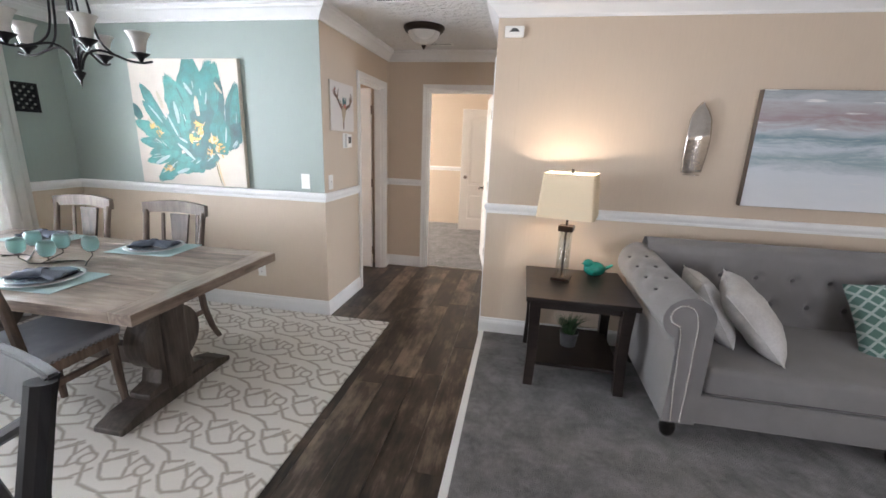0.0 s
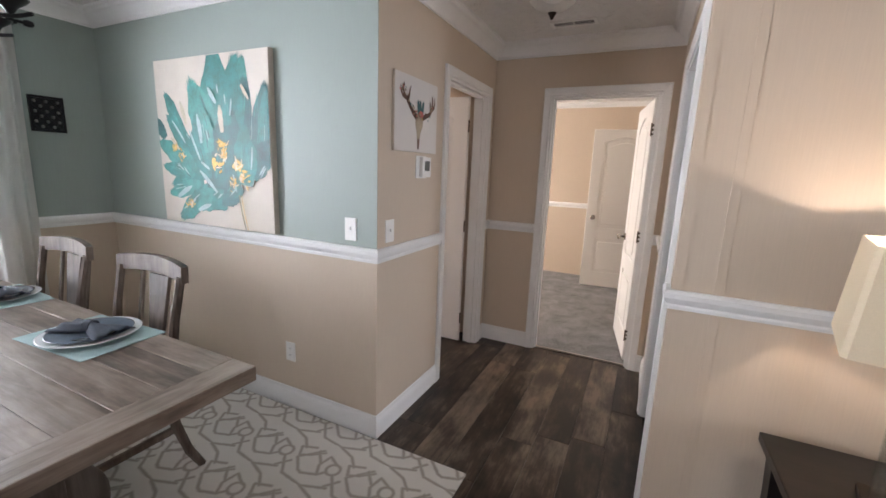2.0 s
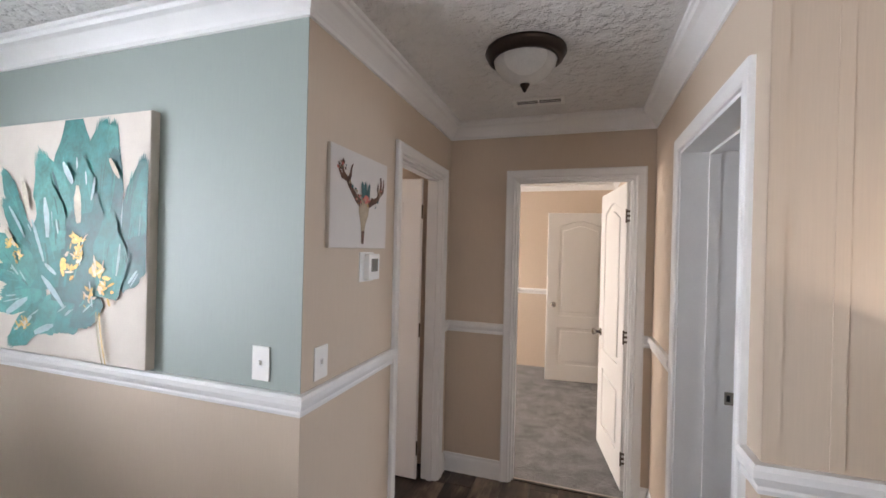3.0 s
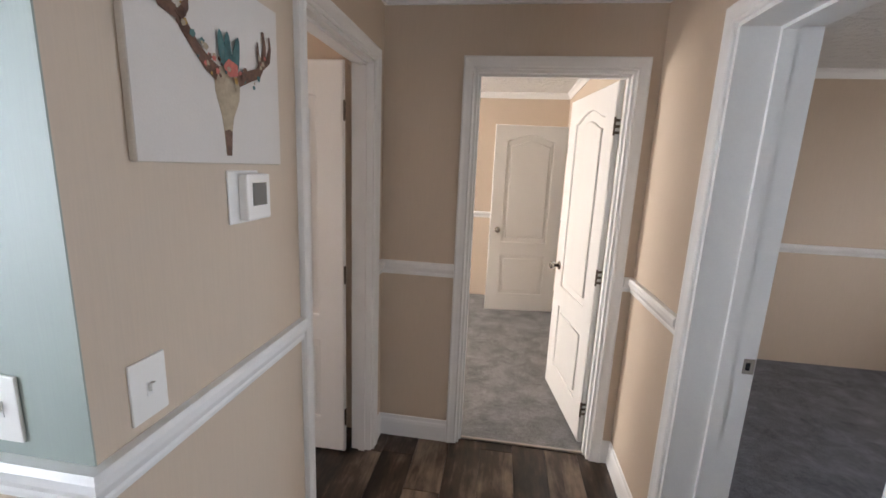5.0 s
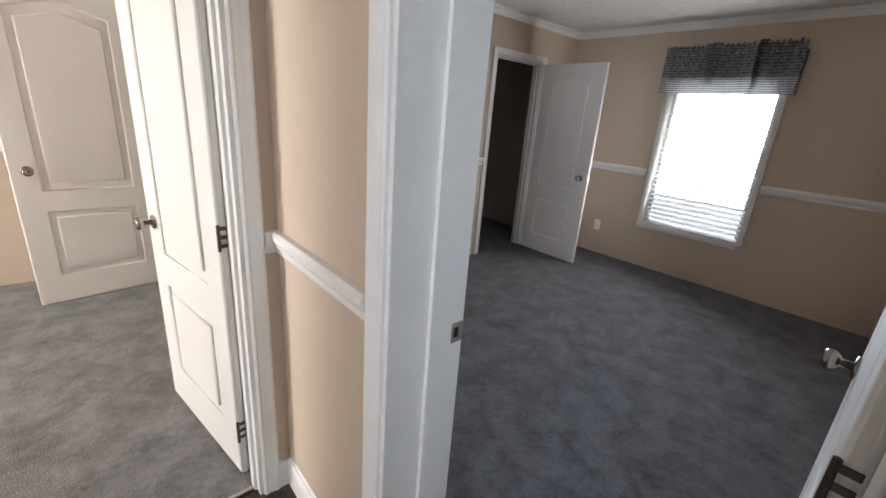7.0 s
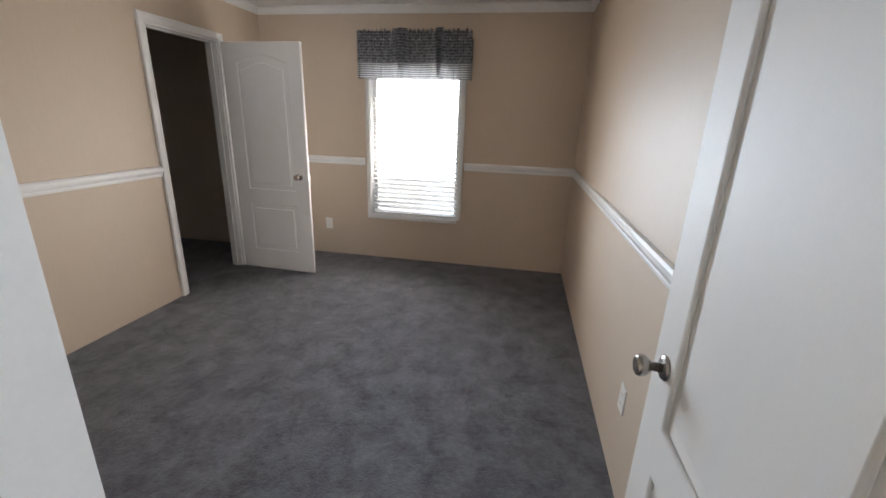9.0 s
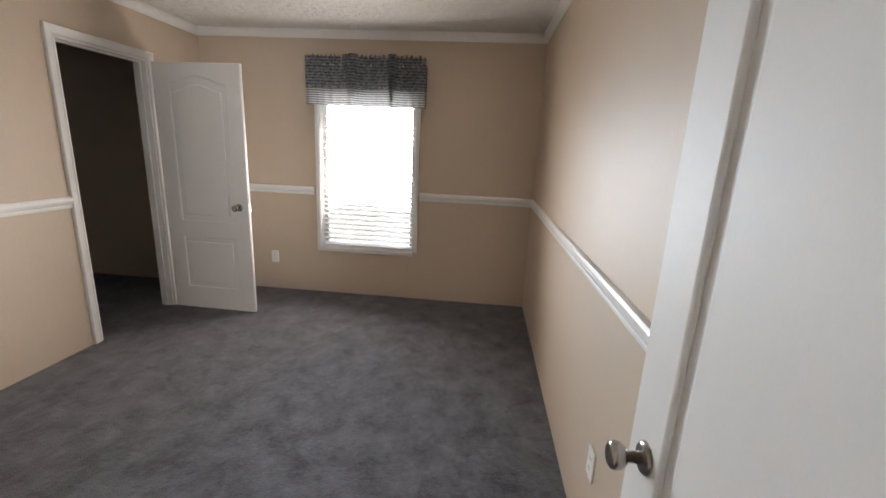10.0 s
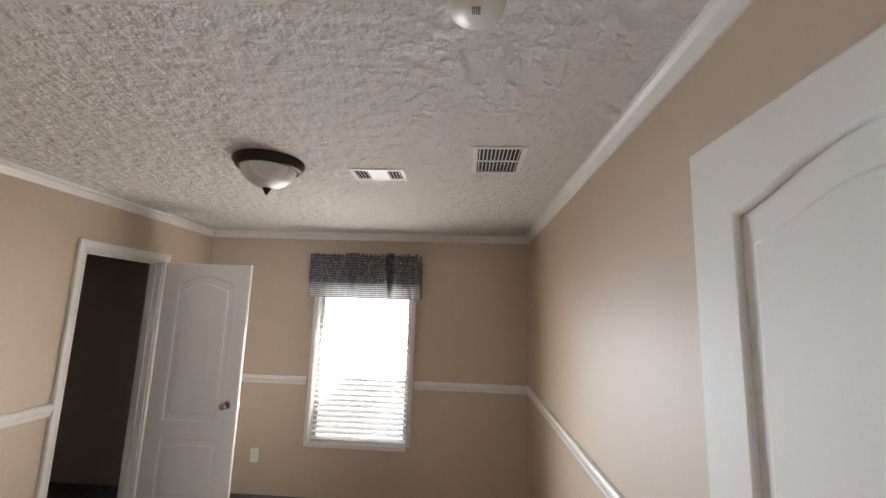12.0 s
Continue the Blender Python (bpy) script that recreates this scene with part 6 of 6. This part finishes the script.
def sofa():
    ob = thing("tufted_sofa", "grey tufted rolled-arm sofa with nailhead trim", "sofa", (0.80, 2.035, 0.008))
    L, D = 2.25, 0.94
    # arms: a rolled section lofted from front to back
    def section(roll_r=0.114):
        pts = [(0.185, 0.11), (0.19, 0.30), (0.192, 0.56)]
        cx, cz = 0.072, 0.675
        for k in range(17):
            a = radians(-15 + k * 232 / 16)
            pts.append((cx + roll_r * 1.05 * math.cos(a), cz + roll_r * math.sin(a)))
        pts += [(0.018, 0.575), (0.032, 0.50), (0.034, 0.30), (0.030, 0.11)]
        return pts
    sec = section()
    for mirror in (0, 1):
        bm = bmesh.new()
        rows = []
        n = 26
        tuft = [(11, 9), (11, 14), (11, 19), (14, 7), (14, 12), (14, 17), (14, 22)]
        for i in range(n + 1):
            s = i / n
            y = s * (D - 0.05)
            lift = 1 + 0.14 * s ** 1.3
            row = []
            for j, (x, z) in enumerate(sec):
                zz = z if z < 0.3 else 0.3 + (z - 0.3) * lift
                dent = sum(math.exp(-(((i - ti) / 1.1) ** 2 + ((j - tj) / 0.8) ** 2)) for tj, ti in tuft)
                cx, cz = 0.072, 0.3 + (0.675 - 0.3) * lift
                v = Vector((x - cx, 0, zz - cz))
                if v.length > 0 and dent > 0.01:
                    v2 = v.normalized() * 0.020 * dent
                    x, zz = x - v2.x, zz - v2.z
                x -= 0.035 * s * min(1.0, max(0.0, (zz - 0.3) / 0.3))
                row.append(bm.verts.new((L - x if mirror else x, y, zz)))
            rows.append(row)
        for a, b in zip(rows, rows[1:]):
            for j in range(len(sec)):
                bm.faces.new((a[j], a[(j + 1) % len(sec)], b[(j + 1) % len(sec)], b[j]))
        bm.faces.new(rows[0])
        bm.faces.new(rows[-1])
        arm = part("arm", bm, SOFA_CLOTH, ob, "", True)
        arm.data.set_sharp_from_angle(angle=radians(50))
        # front panel shaped like a hook, edged with nailheads
        hook = [(0.068, 0.125), (0.052, 0.35), (0.040, 0.60), (0.028, 0.648), (0.006, 0.652), (-0.012, 0.668), (-0.018, 0.695), (-0.008, 0.725), (0.016, 0.745), (0.048, 0.752), (0.080, 0.738), (0.100, 0.705), (0.110, 0.655), (0.112, 0.40), (0.112, 0.125)]
        inner = [(L - x if mirror else x, z) for x, z in hook]
        fp = moved(prism(inner, 0.010, 0.003), Matrix.Translation((0, 0.002, 0)) @ Matrix.Rotation(radians(90), 4, "X"))
        part("arm_panel", fp, SOFA_CLOTH, ob)
        nb = bmesh.new()
        path = [Vector(q) for q in inner]
        step, carry = 0.0145, 0.0
        for p, q in zip(path, path[1:]):
            d = (q - p).length
            s = carry
            while s < d:
                c = p.lerp(q, s / d)
                bmesh.ops.create_icosphere(nb, subdivisions=1, radius=0.0064, matrix=Matrix.Translation((c.x, -0.0095, c.y)) @ Matrix.Diagonal((1, 0.6, 1, 1)))
                s += step
            carry = s - d
        part("nailhead_trim", nb, NAIL, arm, "row of polished silver nailheads", True)
        for tj, ti in tuft:
            x, z = sec[tj]
            s = ti / n
            lift = 1 + 0.14 * s ** 1.3
            cz = 0.3 + 0.375 * lift
            zz = 0.3 + (z - 0.3) * lift
            v = Vector((x - 0.072, 0, zz - cz)).normalized() * 0.012
            px = x - v.x - 0.035 * s * min(1.0, max(0.0, (zz - 0.3) / 0.3))
            part("tuft_button", moved(lathe([(0.0, -0.006), (0.009, -0.004), (0.011, 0.0), (0.009, 0.004), (0.0, 0.006)], 12), Matrix.Translation((L - px if mirror else px, s * (D - 0.05), zz - v.z))), SOFA_DARK, ob, "", True)
    # back with deep tufts
    bts = []
    for r, z in enumerate((0.545, 0.705)):
        for k in range(9):
            x = 0.213 + k * 0.205 + (0.103 if r else 0)
            if x < L - 0.28:
                bts.append((x, z))

    def back_point(u, v):
        x = 0.06 + u * (L - 0.12)
        prof = [(0.70, 0.40), (0.730, 0.55), (0.752, 0.70), (0.762, 0.80), (0.775, 0.868), (0.82, 0.902), (0.87, 0.894), (0.905, 0.85), (0.905, 0.78), (0.89, 0.60), (0.885, 0.10)]
        f = v * (len(prof) - 1)
        k = min(int(f), len(prof) - 2)
        y, z = (prof[k][0] + (prof[k + 1][0] - prof[k][0]) * (f - k), prof[k][1] + (prof[k + 1][1] - prof[k][1]) * (f - k))
        z += 0.012 if 0.3 < v < 0.8 else 0
        if v < 0.5:
            dent = sum(math.exp(-(((x - bx) / 0.03) ** 2 + ((z - bz) / 0.03) ** 2)) for bx, bz in bts)
            puff = 0.010 * math.sin((x - 0.213) / 0.205 * math.pi) ** 2
            y += 0.048 * dent - puff * (1 if 0.45 < z < 0.85 else 0)
        return (x, y, z)

    part("backrest", grid_mesh(150, 44, back_point), SOFA_CLOTH, ob, "deep button-tufted backrest", True)
    for bx, bz in bts:
        y = 0.730 + (bz - 0.55) / 0.15 * 0.022 + 0.030
        part("tuft_button", moved(lathe([(0.0, -0.007), (0.013, -0.005), (0.016, 0.0), (0.013, 0.005), (0.0, 0.007)], 12), Matrix.Translation((bx, y, bz)) @ Matrix.Rotation(radians(90), 4, "X")), SOFA_DARK, ob, "", True)
    part("seat_base", boxes((0.17, L - 0.17, 0.02, 0.88, 0.105, 0.27), bevel=0.012), SOFA_CLOTH, ob)
    cush = boxes((0.205, L - 0.205, 0.01, 0.76, 0.272, 0.43), bevel=0.035, segments=5)
    seat = part("seat_cushion", cush, SOFA_CLOTH, ob, "", True)
    part("welt", tube([(0.215, 0.014, 0.292), (L - 0.215, 0.014, 0.292)], 0.005, 6), SOFA_DARK, seat)
    for x in (0.085, L / 2, L - 0.085):
        for y in (0.055, D - 0.12):
            part("foot", moved(lathe([(0.0, 0.0), (0.026, 0.0), (0.036, 0.02), (0.042, 0.055), (0.036, 0.085), (0.044, 0.10), (0.0, 0.10)], 20), Matrix.Translation((x, y, 0))), BLACK_WOOD, ob, "black turned bun foot", True)


sofa()


def pillow(label, at, turn, size, thick, material):
    ob = thing("throw_pillow", label, "pillow", group="pillows on the sofa")
    ob.matrix_world = pose(*at, *turn)

    def fn(sgn):
        def p(u, v):
            a, b = 2 * u - 1, 2 * v - 1
            e = max(0.0, (1 - abs(a) ** 3.6)) ** 0.6 * max(0.0, (1 - abs(b) ** 3.6)) ** 0.6
            pinch = 1 - 0.07 * (1 - abs(b) ** 2) * abs(a) ** 3
            pinch2 = 1 - 0.07 * (1 - abs(a) ** 2) * abs(b) ** 3
            w = (0.006 * math.sin(9 * a + 4 * b) + 0.004 * math.sin(17 * b - 6 * a)) * e
            return (a * size / 2 * pinch, b * size / 2 * pinch2, sgn * (thick / 2 * e + w * 0.6))
        return p

    bm = join(grid_mesh(22, 22, fn(1)), grid_mesh(22, 22, fn(-1)))
    bmesh.ops.remove_doubles(bm, verts=bm.verts, dist=1e-4)
    cover = part("cover", bm, material, ob, "", True)
    c = size / 2 * 0.995
    edge = []
    for k in range(48):
        s = k / 12
        side, q = int(s) % 4, (s % 1) * 2 - 1
        pin = 1 - 0.07 * (1 - q * q)
        a, b = ((q, pin), (pin, -q), (-q, -pin), (-pin, q))[side]
        edge.append((a * c, b * c, 0))
    part("piping", tube(edge, 0.004, 6, True), material, cover)
    return ob


pillow("white brocade throw pillow leaning on another", (1.325, 2.40, 0.615), (6, 47, -16), 0.45, 0.17, PILLOW_WHITE)
pillow("white throw pillow tucked against the sofa arm", (1.15, 2.52, 0.60), (-4, 60, -10), 0.42, 0.15, PILLOW_WHITE)
pillow("teal pillow printed with a pale trellis", (2.13, 2.50, 0.62), (58, -14, -18), 0.45, 0.15, PILLOW_TEAL)


def sconce():
    ob = thing("candle_sconce", "hammered silver leaf-shaped wall sconce", "sconce", (1.13, 3.09, 0))

    def leaf(u, v):
        z = 1.335 + 0.45 * v
        w = 0.074 * (0.62 + 0.38 * math.sin(math.pi * min(1, v * 0.72 + 0.2))) * (1 - max(0, (v - 0.72) / 0.28) ** 2.2 * 0.93)
        a = (2 * u - 1)
        return (a * w, -0.012 - 0.05 * (1 - a * a) * 0.35 - 0.03 * (1 - abs(2 * v - 1)), z + 0.004 * math.sin(a * 3))

    lf = part("reflector", grid_mesh(14, 30, leaf), SILVER, ob, "", True)
    mod = lf.modifiers.new("thick", "SOLIDIFY")
    mod.thickness = 0.003
    part("tray", moved(lathe([(0.0, 0.0), (0.03, 0.0), (0.04, 0.008), (0.036, 0.008), (0.0, 0.003)], 24), Matrix.Translation((0.0, -0.06, 1.318))), SILVER, ob, "", True)
    part("bracket", tube([(0, -0.005, 1.36), (0, -0.03, 1.325), (0, -0.06, 1.318)], 0.004, 6), SILVER, ob)
    part("scroll", tube([(0.0, -0.02, 1.345), (-0.02, -0.03, 1.325), (-0.05, -0.035, 1.318), (-0.055, -0.035, 1.325)], 0.003, 6), SILVER, ob)
    part("wall_mount", boxes((-0.012, 0.012, -0.03, 0.0, 1.50, 1.53)), SILVER, ob)


sconce()
canvas("seascape_painting", "wide canvas of brushed blue and white sea bands", (1.447, 1.137), (2.60, 1.862), 3.09, SEASCAPE, "y", -1, 0.055, SEA_EDGE)

# ---- floor planks ----
FLOOR = structure("floor", boxes((XW, -1.62, -3.0, 3.055, -0.012, -0.002)), PLANK, "dark brown plank floor with mottled grain", "floor")
_w, _rng, _shared = 0.178, random.Random(2), {}
for _c in range(8):
    _x = -1.624 + _c * _w
    _y = -3.0 - _rng.uniform(0, 1.1)
    while _y < 4.69:
        _a, _e2 = max(_y, -3.0), min(_y + 1.22, 4.69)
        _y += 1.22
        if _e2 - _a < 0.02:
            continue
        _key = round(_e2 - _a, 3)
        if _key not in _shared:
            _tmp = part("plank", boxes((0.0005, _w - 0.0005, 0.0005, _key - 0.0005, -0.0118, 0.0), bevel=0.0012, segments=1), PLANK, FLOOR)
            _shared[_key] = _tmp.data
            _tmp.location = (_x, _a, 0)
        else:
            _o2 = new("plank", _shared[_key])
            _o2.parent = FLOOR
            _o2.location = (_x, _a, 0)
